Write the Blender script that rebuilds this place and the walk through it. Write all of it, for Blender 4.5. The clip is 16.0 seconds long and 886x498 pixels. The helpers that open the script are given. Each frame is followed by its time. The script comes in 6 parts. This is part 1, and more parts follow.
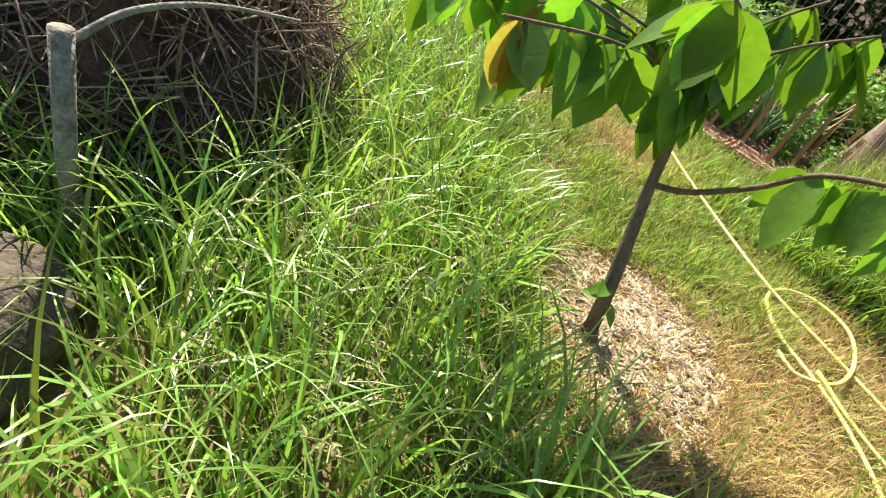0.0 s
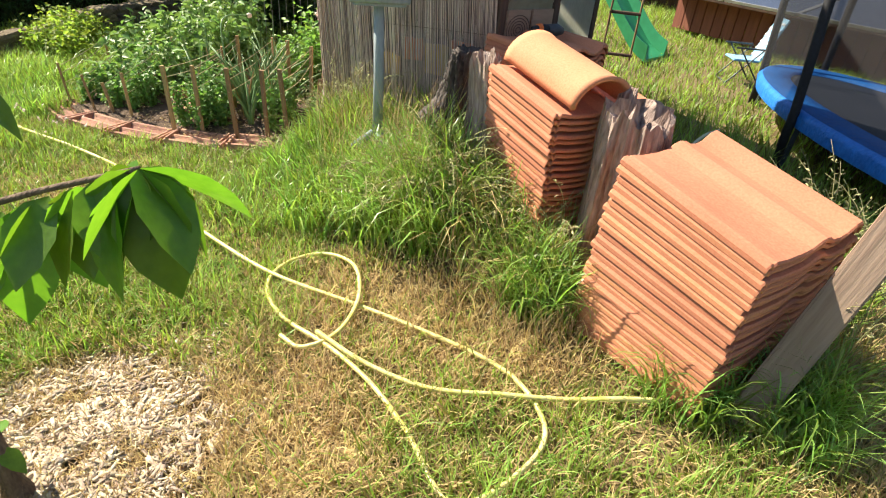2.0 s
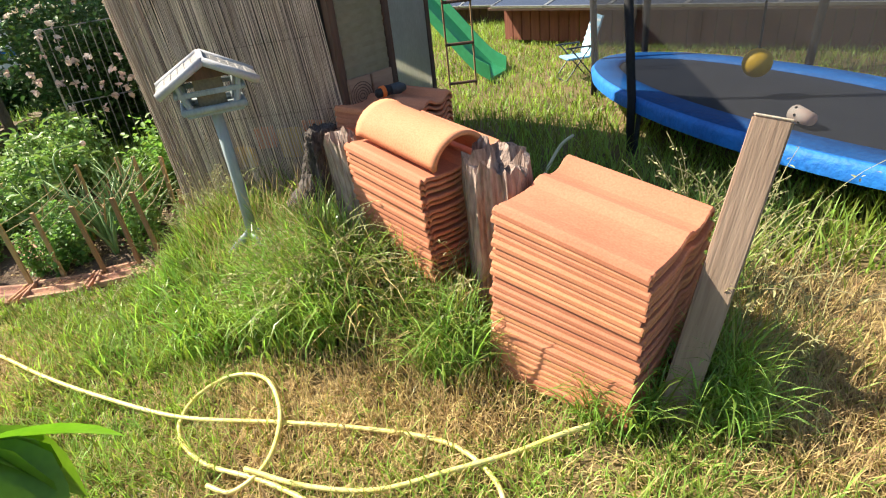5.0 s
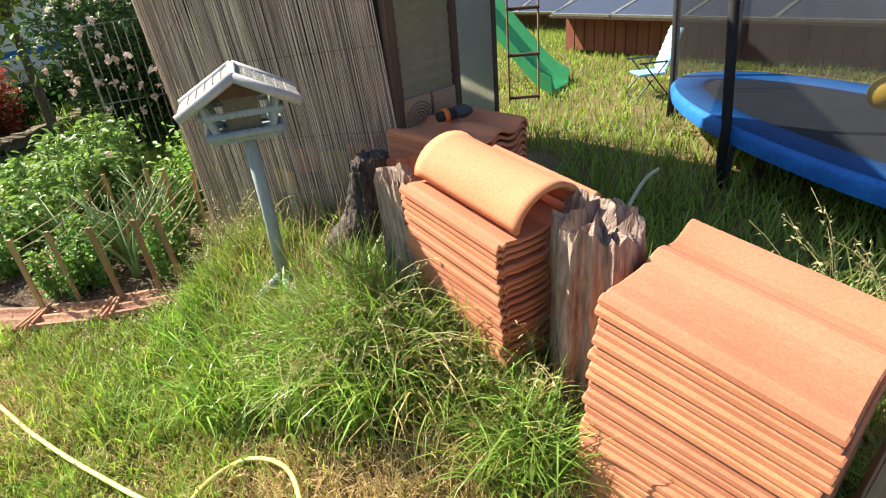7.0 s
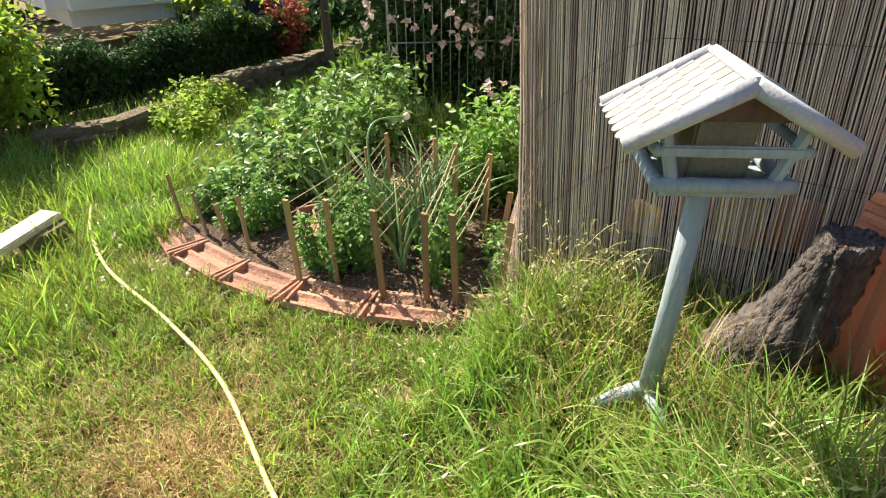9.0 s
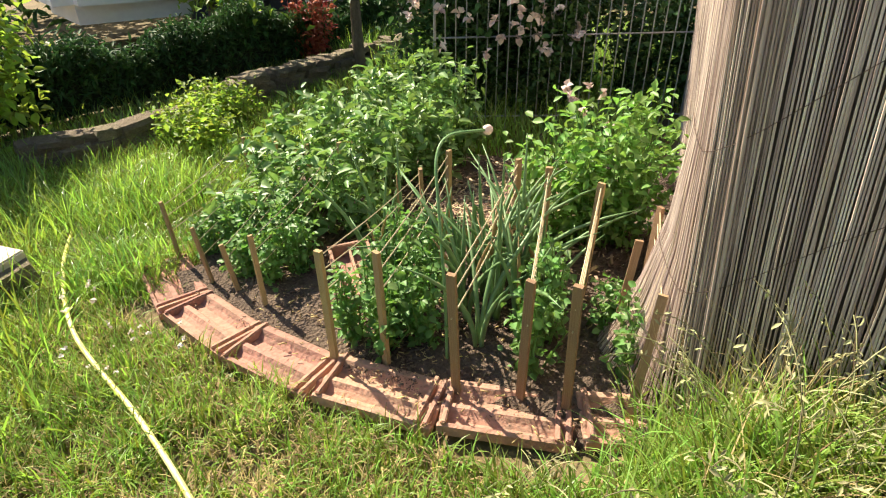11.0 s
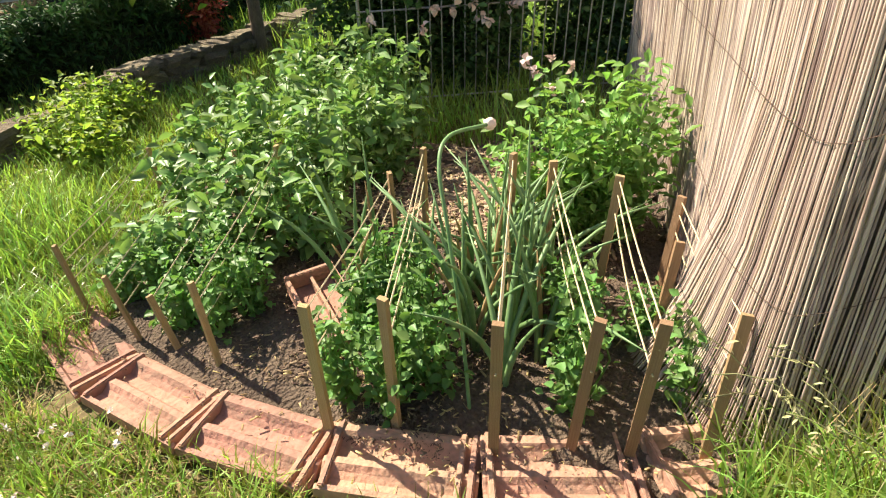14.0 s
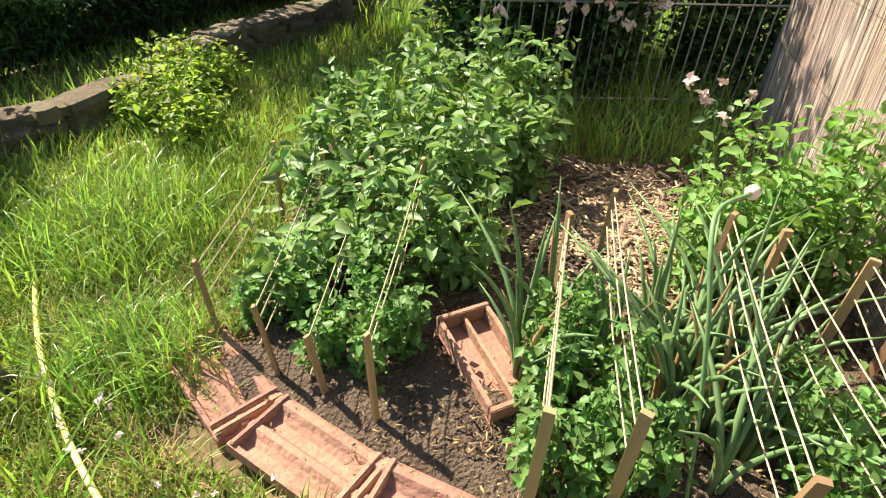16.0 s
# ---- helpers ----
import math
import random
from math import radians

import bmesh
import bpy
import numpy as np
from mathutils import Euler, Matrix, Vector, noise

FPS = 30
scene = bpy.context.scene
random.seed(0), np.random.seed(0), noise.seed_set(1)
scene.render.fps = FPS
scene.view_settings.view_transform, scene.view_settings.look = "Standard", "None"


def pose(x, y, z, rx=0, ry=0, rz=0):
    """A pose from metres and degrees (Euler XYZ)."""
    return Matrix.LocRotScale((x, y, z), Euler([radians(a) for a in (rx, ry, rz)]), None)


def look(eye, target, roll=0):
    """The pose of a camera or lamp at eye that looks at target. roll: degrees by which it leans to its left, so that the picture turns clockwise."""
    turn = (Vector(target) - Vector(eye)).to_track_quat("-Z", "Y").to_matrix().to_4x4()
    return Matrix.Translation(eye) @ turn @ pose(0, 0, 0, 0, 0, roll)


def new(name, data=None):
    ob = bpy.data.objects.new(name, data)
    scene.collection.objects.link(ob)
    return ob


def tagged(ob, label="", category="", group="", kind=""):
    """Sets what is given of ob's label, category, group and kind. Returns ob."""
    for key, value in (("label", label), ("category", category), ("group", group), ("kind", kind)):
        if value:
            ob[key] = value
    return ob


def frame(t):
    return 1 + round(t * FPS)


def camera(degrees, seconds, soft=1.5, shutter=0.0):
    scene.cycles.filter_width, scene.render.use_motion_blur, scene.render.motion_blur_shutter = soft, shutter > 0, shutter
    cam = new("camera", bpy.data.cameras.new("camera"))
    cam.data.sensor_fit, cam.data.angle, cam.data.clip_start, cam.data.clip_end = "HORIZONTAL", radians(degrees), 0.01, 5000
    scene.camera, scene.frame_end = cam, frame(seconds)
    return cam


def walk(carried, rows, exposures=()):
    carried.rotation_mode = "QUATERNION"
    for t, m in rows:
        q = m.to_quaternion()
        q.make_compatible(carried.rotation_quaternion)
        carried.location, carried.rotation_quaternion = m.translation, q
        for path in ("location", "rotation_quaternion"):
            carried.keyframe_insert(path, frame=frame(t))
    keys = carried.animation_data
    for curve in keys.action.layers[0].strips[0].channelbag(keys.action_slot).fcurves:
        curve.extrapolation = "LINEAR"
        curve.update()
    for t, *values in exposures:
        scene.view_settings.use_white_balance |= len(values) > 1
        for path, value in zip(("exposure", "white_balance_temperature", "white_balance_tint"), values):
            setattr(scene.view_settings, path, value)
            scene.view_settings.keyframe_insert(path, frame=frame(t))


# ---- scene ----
cam = camera(76.27, 16.0, soft=1.15)
ROWS = [
    (0.0, -0.158, 0.042, 1.248, 48.10, -18.78, -2.25),
    (0.5, 0.046, 0.035, 1.281, 51.86, -15.11, -11.16),
    (1.0, 0.267, -0.037, 1.325, 56.36, -12.82, -25.51),
    (1.5, 0.576, -0.080, 1.363, 57.27, -8.38, -35.59),
    (2.0, 0.852, -0.115, 1.365, 58.62, -4.32, -45.04),
    (2.5, 0.997, -0.126, 1.410, 58.47, -1.09, -50.72),
    (3.0, 0.980, -0.115, 1.447, 59.03, 1.54, -55.97),
    (3.5, 0.960, -0.107, 1.493, 59.65, 3.23, -58.13),
    (4.0, 0.941, -0.119, 1.486, 61.19, 4.75, -59.60),
    (6.5, 1.115, 0.066, 1.504, 61.89, 6.50, -61.57),
    (7.0, 1.317, 0.240, 1.484, 62.28, 4.85, -56.56),
    (7.5, 1.410, 0.464, 1.462, 62.73, 3.32, -51.77),
    (8.0, 1.539, 0.779, 1.429, 62.50, 2.25, -44.89),
    (8.5, 1.497, 1.039, 1.423, 61.41, 0.79, -39.18),
    (9.0, 1.526, 1.311, 1.431, 59.56, 0.18, -33.39),
    (9.5, 1.588, 1.471, 1.394, 59.91, 0.18, -31.62),
    (10.0, 1.646, 1.670, 1.315, 60.41, 0.44, -31.32),
    (12.5, 1.756, 2.404, 1.207, 58.54, 0.91, -35.19),
    (13.0, 1.725, 2.425, 1.208, 58.21, 1.87, -39.97),
    (13.5, 1.742, 2.436, 1.190, 57.49, 2.10, -43.93),
    (14.0, 1.723, 2.520, 1.175, 57.45, 0.90, -42.73),
    (14.5, 1.727, 2.639, 1.171, 56.72, -0.62, -39.75),
    (15.0, 1.692, 2.798, 1.191, 54.94, -2.82, -37.28),
    (15.5, 1.637, 2.922, 1.193, 54.53, -3.42, -36.41),
    (16.0, 1.557, 3.068, 1.229, 54.42, -3.24, -38.18),
]
walk(cam, [(t, pose(*p)) for t, *p in ROWS])

# ---- light ----
SUN_EL, SUN_AZ = 46.0, -13.0         # the sun stands beyond +y, a little towards -x
scene.view_settings.exposure = 1.30
world = bpy.data.worlds.new("sky")
scene.world = world
world.use_nodes = True
wn = world.node_tree
sky = wn.nodes.new("ShaderNodeTexSky")
sky.sky_type, sky.sun_disc = "NISHITA", False
sky.sun_elevation, sky.sun_rotation = radians(SUN_EL), radians(SUN_AZ)
wn.links.new(sky.outputs["Color"], wn.nodes["Background"].inputs["Color"])
wn.nodes["Background"].inputs["Strength"].default_value = 0.068
sun = new("sun", bpy.data.lights.new("sun", "SUN"))
sun.data.energy, sun.data.angle, sun.data.color = 5.0, radians(0.6), (1.0, 0.90, 0.72)
sa, se = radians(SUN_AZ), radians(SUN_EL)
sun.matrix_world = look((math.sin(sa) * math.cos(se) * 20, math.cos(sa) * math.cos(se) * 20, math.sin(se) * 20), (0, 0, 0))


# ---- materials ----
def mat(name, base, rough=0.8, var=None, scale=20.0, fine=120.0, bump=0.2, metal=0.0, translucent=0.0, island=0.0, rnd=0.0,
        stretch=(1, 1, 1), spec=0.3, dist=0.01, trans_col=None):
    """Procedural surface: two colours mixed by noise at two scales, with relief; island and rnd vary each blade or each piece."""
    m = bpy.data.materials.new(name)
    m.use_nodes = True
    nt = m.node_tree
    N, L = nt.nodes, nt.links
    b = N["Principled BSDF"]
    tc, mp = N.new("ShaderNodeTexCoord"), N.new("ShaderNodeMapping")
    mp.inputs["Scale"].default_value = stretch
    L.new(tc.outputs["Object"], mp.inputs["Vector"])
    n1, n2 = N.new("ShaderNodeTexNoise"), N.new("ShaderNodeTexNoise")
    for n, s in ((n1, scale), (n2, fine)):
        n.inputs["Scale"].default_value, n.inputs["Detail"].default_value = s, 5
        L.new(mp.outputs["Vector"], n.inputs["Vector"])
    add = N.new("ShaderNodeMath")
    add.operation = "ADD"
    L.new(n1.outputs["Fac"], add.inputs[0])
    L.new(n2.outputs["Fac"], add.inputs[1])
    ramp = N.new("ShaderNodeMapRange")
    ramp.inputs["From Min"].default_value, ramp.inputs["From Max"].default_value = 0.72, 1.28
    L.new(add.outputs[0], ramp.inputs["Value"])
    mix = N.new("ShaderNodeMix")
    mix.data_type = "RGBA"
    var = var or [c * 0.6 for c in base]
    mix.inputs["A"].default_value, mix.inputs["B"].default_value = (*base, 1), (*var, 1)
    L.new(ramp.outputs["Result"], mix.inputs["Factor"])
    col = mix.outputs["Result"]
    for amount, kind, out in ((island, "ShaderNodeNewGeometry", "Random Per Island"), (rnd, "ShaderNodeObjectInfo", "Random")):
        if amount:
            src, hsv, mr, mh = N.new(kind), N.new("ShaderNodeHueSaturation"), N.new("ShaderNodeMapRange"), N.new("ShaderNodeMapRange")
            mr.inputs["To Min"].default_value, mr.inputs["To Max"].default_value = 1 - amount, 1 + amount
            mh.inputs["To Min"].default_value, mh.inputs["To Max"].default_value = 0.5 - amount * 0.06, 0.5 + amount * 0.06
            L.new(src.outputs[out], mr.inputs["Value"])
            L.new(src.outputs[out], mh.inputs["Value"])
            L.new(mr.outputs["Result"], hsv.inputs["Value"])
            L.new(mh.outputs["Result"], hsv.inputs["Hue"])
            L.new(col, hsv.inputs["Color"])
            col = hsv.outputs["Color"]
    L.new(col, b.inputs["Base Color"])
    b.inputs["Roughness"].default_value, b.inputs["Metallic"].default_value = rough, metal
    b.inputs["Specular IOR Level"].default_value = spec
    if bump:
        bp = N.new("ShaderNodeBump")
        bp.inputs["Strength"].default_value, bp.inputs["Distance"].default_value = bump, dist
        L.new(add.outputs[0], bp.inputs["Height"])
        L.new(bp.outputs["Normal"], b.inputs["Normal"])
    if translucent:
        tr, ms = N.new("ShaderNodeBsdfTranslucent"), N.new("ShaderNodeMixShader")
        if trans_col:
            tm = N.new("ShaderNodeMix")
            tm.data_type, tm.blend_type = "RGBA", "MULTIPLY"
            tm.inputs["Factor"].default_value = 1.0
            tm.inputs["B"].default_value = (*trans_col, 1)
            L.new(col, tm.inputs["A"])
            L.new(tm.outputs["Result"], tr.inputs["Color"])
        else:
            L.new(col, tr.inputs["Color"])
        ms.inputs["Fac"].default_value = translucent
        L.new(b.outputs["BSDF"], ms.inputs[1])
        L.new(tr.outputs["BSDF"], ms.inputs[2])
        L.new(ms.outputs["Shader"], N["Material Output"].inputs["Surface"])
    return m


GRASS = mat("grass", (0.32, 0.41, 0.095), 0.42, (0.18, 0.27, 0.05), 1.5, 6, 0, translucent=0.4, island=0.62, trans_col=(1.5, 1.5, 0.8))
LUSH = mat("lush_grass", (0.33, 0.46, 0.115), 0.34, (0.18, 0.30, 0.06), 1.5, 6, 0, translucent=0.4, island=0.5, spec=0.5, trans_col=(1.5, 1.5, 0.8))
STRAW = mat("straw", (0.62, 0.47, 0.23), 0.7, (0.46, 0.33, 0.15), 2, 9, 0, translucent=0.3, island=0.35)
LAWN = mat("lawn_soil", (0.085, 0.072, 0.032), 0.95, (0.24, 0.17, 0.085), 1.6, 60, 0.6)
SOIL = mat("bed_soil", (0.095, 0.065, 0.048), 0.95, (0.19, 0.135, 0.095), 14, 90, 1.0, dist=0.03)
CLAY = mat("terracotta", (0.64, 0.275, 0.155), 0.8, (0.50, 0.195, 0.105), 3.2, 140, 0.15, rnd=0.10, dist=0.004)
CLAY_OLD = mat("weathered_terracotta", (0.51, 0.26, 0.185), 0.9, (0.30, 0.185, 0.13), 11, 60, 0.6, rnd=0.15, dist=0.01)
BARK = mat("bark", (0.22, 0.16, 0.11), 0.9, (0.10, 0.07, 0.05), 30, 160, 0.6, stretch=(1, 1, 0.3))
LOGWOOD = mat("weathered_log_wood", (0.50, 0.39, 0.34), 0.9, (0.17, 0.11, 0.09), 16, 80, 1.0, stretch=(1, 1, 0.18), dist=0.02)
GREYWOOD = mat("grey_driftwood", (0.17, 0.145, 0.135), 0.8, (0.04, 0.032, 0.03), 18, 80, 1.0, stretch=(1, 1, 0.3), dist=0.025)
LICHEN = mat("lichen_grey_bark", (0.34, 0.33, 0.28), 0.9, (0.13, 0.115, 0.095), 22, 90, 0.8)
PLANK = mat("sawn_wood", (0.37, 0.27, 0.205), 0.85, (0.25, 0.17, 0.125), 12, 90, 0.3, stretch=(1, 1, 0.08))
PALEWOOD = mat("pale_cut_wood", (0.70, 0.62, 0.52), 0.8, (0.55, 0.46, 0.36), 30, 120, 0.2)
STAKE = mat("stake_wood", (0.46, 0.32, 0.17), 0.8, (0.28, 0.17, 0.08), 20, 120, 0.3, rnd=0.25, stretch=(1, 1, 0.1))
FEEDER = mat("painted_grey_wood", (0.34, 0.40, 0.43), 0.75, (0.24, 0.28, 0.30), 10, 90, 0.3, stretch=(1, 1, 0.2))
SILO = mat("olive_brown_board", (0.27, 0.23, 0.15), 0.8, (0.17, 0.145, 0.10), 12, 80, 0.2)
FEEDER_TRIM = mat("pale_grey_paint", (0.48, 0.49, 0.52), 0.65, (0.38, 0.38, 0.41), 15, 110, 0.2)
SHINGLE = mat("grey_felt_shingle", (0.40, 0.39, 0.38), 0.95, (0.30, 0.29, 0.29), 40, 220, 0.5, island=0.12)
REED = mat("reed", (0.71, 0.58, 0.50), 0.6, (0.40, 0.29, 0.23), 6, 50, 0.2, island=0.42, stretch=(1, 1, 0.1))
# near-black backing colour: paints the shade seen between the reeds
GAP_SHADE = mat("reed_gap_shade", (0.075, 0.065, 0.055), 0.8, (0.045, 0.04, 0.035), 4, 30, 0.1)
PLASTIC = mat("greenhouse_sheet", (0.66, 0.66, 0.60), 0.4, (0.52, 0.52, 0.46), 3, 30, 0.1, translucent=0.55)
DOORSHEET = mat("dirty_panel", (0.36, 0.33, 0.24), 0.6, (0.28, 0.25, 0.17), 3, 25, 0.1, translucent=0.25)
DARKWOOD = mat("dark_wood", (0.14, 0.085, 0.06), 0.8, (0.08, 0.05, 0.04), 14, 80, 0.4, stretch=(1, 1, 0.1))
KNOT = mat("knotty_board", (0.40, 0.27, 0.19), 0.75, (0.26, 0.16, 0.11), 9, 60, 0.2, stretch=(0.2, 1, 1))
HOSE = mat("yellow_hose", (0.72, 0.62, 0.13), 0.45, (0.78, 0.72, 0.36), 6, 40, 0.05, spec=0.5)
HOSE_PALE = mat("pale_hose", (0.72, 0.70, 0.50), 0.45, (0.62, 0.60, 0.36), 6, 40, 0.05, spec=0.5)
LEAF = mat("cherry_leaf", (0.14, 0.27, 0.04), 0.36, (0.10, 0.21, 0.03), 8, 60, 0.15, translucent=0.45, rnd=0.25, spec=0.5, trans_col=(1.7, 1.7, 0.5))
LEAF_YELLOW = mat("turning_cherry_leaf", (0.42, 0.40, 0.05), 0.4, (0.40, 0.24, 0.04), 8, 60, 0.1, translucent=0.45, rnd=0.2, spec=0.4)
BEAN = mat("bean_leaf", (0.26, 0.38, 0.14), 0.42, (0.15, 0.26, 0.08), 4, 30, 0, translucent=0.3, island=0.3, trans_col=(1.4, 1.5, 0.8))
PEA = mat("pea_leaf", (0.19, 0.32, 0.10), 0.45, (0.12, 0.24, 0.06), 4, 30, 0, translucent=0.35, island=0.3, trans_col=(1.4, 1.5, 0.8))
MINT = mat("mint_leaf", (0.25, 0.40, 0.11), 0.45, (0.16, 0.29, 0.07), 4, 30, 0, translucent=0.35, island=0.3, trans_col=(1.4, 1.5, 0.8))
ONION = mat("onion_leaf", (0.24, 0.38, 0.17), 0.4, (0.15, 0.28, 0.10), 6, 40, 0, translucent=0.1, island=0.3)
HEDGE = mat("hedge_leaf", (0.07, 0.14, 0.04), 0.6, (0.03, 0.07, 0.02), 2, 12, 0, translucent=0.25, island=0.4)
SHRUB = mat("shrub_leaf", (0.30, 0.39, 0.085), 0.5, (0.18, 0.27, 0.05), 3, 20, 0, translucent=0.5, island=0.4, trans_col=(1.5, 1.5, 0.8))
ROSELEAF = mat("rose_leaf", (0.09, 0.17, 0.05), 0.45, (0.055, 0.11, 0.03), 3, 20, 0, translucent=0.25, island=0.4)
PETAL = mat("rose_petal", (0.82, 0.76, 0.70), 0.6, (0.80, 0.58, 0.52), 3, 30, 0, translucent=0.3, island=0.15)
TWIG = mat("twig", (0.34, 0.25, 0.19), 0.9, (0.18, 0.125, 0.09), 20, 90, 0, island=0.5)
SEED = mat("grass_seed_heads", (0.52, 0.47, 0.25), 0.7, (0.38, 0.38, 0.18), 3, 12, 0, translucent=0.3, island=0.35)
MULCH = mat("wood_chips", (0.60, 0.52, 0.42), 0.9, (0.36, 0.27, 0.18), 10, 60, 0, island=0.35)
CHIP_DARK = mat("bark_chips", (0.24, 0.16, 0.105), 0.9, (0.13, 0.085, 0.06), 10, 60, 0, island=0.5)
BARK_CHIP = mat("tan_bark_chips", (0.50, 0.36, 0.23), 0.85, (0.26, 0.17, 0.11), 10, 60, 0, island=0.6)
STONE = mat("dry_stone", (0.30, 0.24, 0.16), 0.95, (0.14, 0.11, 0.075), 9, 60, 0.7, rnd=0.2, dist=0.02)
STEEL = mat("galvanised_steel", (0.45, 0.46, 0.45), 0.45, (0.30, 0.30, 0.30), 12, 70, 0.05, metal=0.7)
BLACK = mat("black_foam", (0.02, 0.02, 0.022), 0.7, (0.035, 0.035, 0.04), 8, 60, 0.1)
JUMPMAT = mat("jumping_mat", (0.035, 0.04, 0.055), 0.55, (0.05, 0.055, 0.07), 3, 200, 0.1)
BLUE = mat("blue_pad", (0.02, 0.20, 0.66), 0.62, (0.015, 0.13, 0.46), 5, 30, 0.3, spec=0.3, dist=0.03)
YELLOW = mat("yellow_rubber", (0.75, 0.50, 0.05), 0.55, (0.62, 0.40, 0.04), 8, 60, 0.1)
GREENP = mat("green_plastic", (0.05, 0.36, 0.17), 0.4, (0.04, 0.29, 0.13), 3, 20, 0.05, spec=0.5, translucent=0.15)
CHAIRBLUE = mat("blue_fabric", (0.20, 0.45, 0.70), 0.7, (0.34, 0.58, 0.78), 4, 40, 0.1)
DKMETAL = mat("dark_metal", (0.05, 0.06, 0.07), 0.5, (0.08, 0.09, 0.1), 9, 60, 0.05, metal=0.3)
REDWOOD = mat("red_boards", (0.26, 0.10, 0.065), 0.8, (0.18, 0.065, 0.045), 6, 50, 0.3, stretch=(1, 1, 0.1))
SOLAR = mat("solar_cells", (0.045, 0.055, 0.085), 0.2, (0.06, 0.07, 0.10), 5, 60, 0, spec=0.6)
WHITE = mat("white_shell", (0.80, 0.81, 0.82), 0.4, (0.72, 0.73, 0.75), 2, 20, 0.02)
ORANGE = mat("orange_plastic", (0.80, 0.20, 0.04), 0.45, (0.66, 0.15, 0.03), 8, 60, 0.05)
GREYP = mat("grey_foil", (0.50, 0.52, 0.56), 0.4, (0.36, 0.38, 0.42), 40, 120, 0.4, metal=0.5)
STRING = mat("jute_string", (0.62, 0.52, 0.33), 0.9, (0.50, 0.40, 0.24), 30, 120, 0)


# ---- helpers for building ----
def ease(t):
    t = np.clip(t, 0, 1)
    return t * t * (3 - 2 * t)


def heights(x, y):
    """The lie of the land: nearly level, with a low bank under the tile stacks and the bird feeder."""
    x, y = np.asarray(x, float), np.asarray(y, float)
    bank = (0.07 + 0.25 * ease((y - 0.3) / 1.2)) * ease((x - 1.95) / 0.75) * (1 - ease((y - 2.3) / 0.45)) * (1 - ease((x - 3.3) / 0.9)) * ease((y + 0.6) / 0.5)
    dip = 0.11 * np.exp(-(((x - 5.0) / 1.3) ** 2 + ((y + 0.3) / 1.5) ** 2))
    return 0.039 + 0.0187 * np.minimum(x, 12) - 0.0283 * np.minimum(y, 8) + bank - dip


def ground_z(x, y):
    return float(heights(x, y))


def link_mesh(name, me, material, parent=None, label=""):
    ob = new(name, me)
    if material and not me.materials:
        me.materials.append(material)
    if parent:
        ob.parent = parent
    if label:
        ob["label"] = label
    return ob


def part(name, bm, material, parent=None, label="", smooth=False):
    me = bpy.data.meshes.new(name)
    bm.normal_update()
    bm.to_mesh(me)
    bm.free()
    if smooth:
        me.polygons.foreach_set("use_smooth", [True] * len(me.polygons))
    return link_mesh(name, me, material, parent, label)


def base_empty(name, x, y, z, rz=0):
    e = new(name)
    e.empty_display_size = 0.1
    e.matrix_world = pose(x, y, z, 0, 0, rz)
    return e


def bm_box(bm, sx, sy, sz, m=None, bevel=0.0):
    """A box with its base at z=0, bevelled, put at m."""
    made = bmesh.ops.create_cube(bm, size=1)["verts"]
    bmesh.ops.transform(bm, matrix=Matrix.Translation((0, 0, sz / 2)) @ Matrix.Diagonal((sx, sy, sz, 1)), verts=made)
    if bevel:
        edges = {e for v in made for e in v.link_edges}
        res = bmesh.ops.bevel(bm, geom=list(edges), offset=bevel, segments=2, affect="EDGES")
        made = list({v for f in res["faces"] for v in f.verts} | {v for v in made if v.is_valid})
    if m is not None:
        bmesh.ops.transform(bm, matrix=m, verts=made)
    return bm


def box(sx, sy, sz, m=None, bevel=0.0):
    return bm_box(bmesh.new(), sx, sy, sz, m, bevel)


def tube(points, radii, sides=8, cap=True):
    """A bmesh tube along points."""
    bm = bmesh.new()
    pts = [Vector(p) for p in points]
    if isinstance(radii, (int, float)):
        radii = [radii] * len(pts)
    rings, side = [], None
    for i, p in enumerate(pts):
        d = (pts[min(i + 1, len(pts) - 1)] - pts[max(i - 1, 0)]).normalized()
        ref = side if side is not None else (Vector((1, 0, 0)) if abs(d.x) < 0.8 else Vector((0, 1, 0)))
        u = (ref - d * ref.dot(d)).normalized()
        side, v = u, d.cross(u)
        rings.append([bm.verts.new(p + radii[i] * (math.cos(a) * u + math.sin(a) * v)) for a in [2 * math.pi * k / sides for k in range(sides)]])
    for a, b in zip(rings, rings[1:]):
        for k in range(sides):
            bm.faces.new((a[k], a[(k + 1) % sides], b[(k + 1) % sides], b[k]))
    if cap:
        bm.faces.new(rings[0][::-1])
        bm.faces.new(rings[-1])
    return bm


def smooth_line(points, per=8):
    """Catmull-Rom points through the given ones."""
    p = [Vector(q) for q in points]
    p = [2 * p[0] - p[1]] + p + [2 * p[-1] - p[-2]]
    out = []
    for a, b, c, d in zip(p, p[1:], p[2:], p[3:]):
        for k in range(per):
            t = k / per
            out.append(0.5 * (2 * b + (c - a) * t + (2 * a - 5 * b + 4 * c - d) * t * t + (3 * b - a - 3 * c + d) * t ** 3))
    return out + [p[-2]]


rng = np.random.default_rng(7)


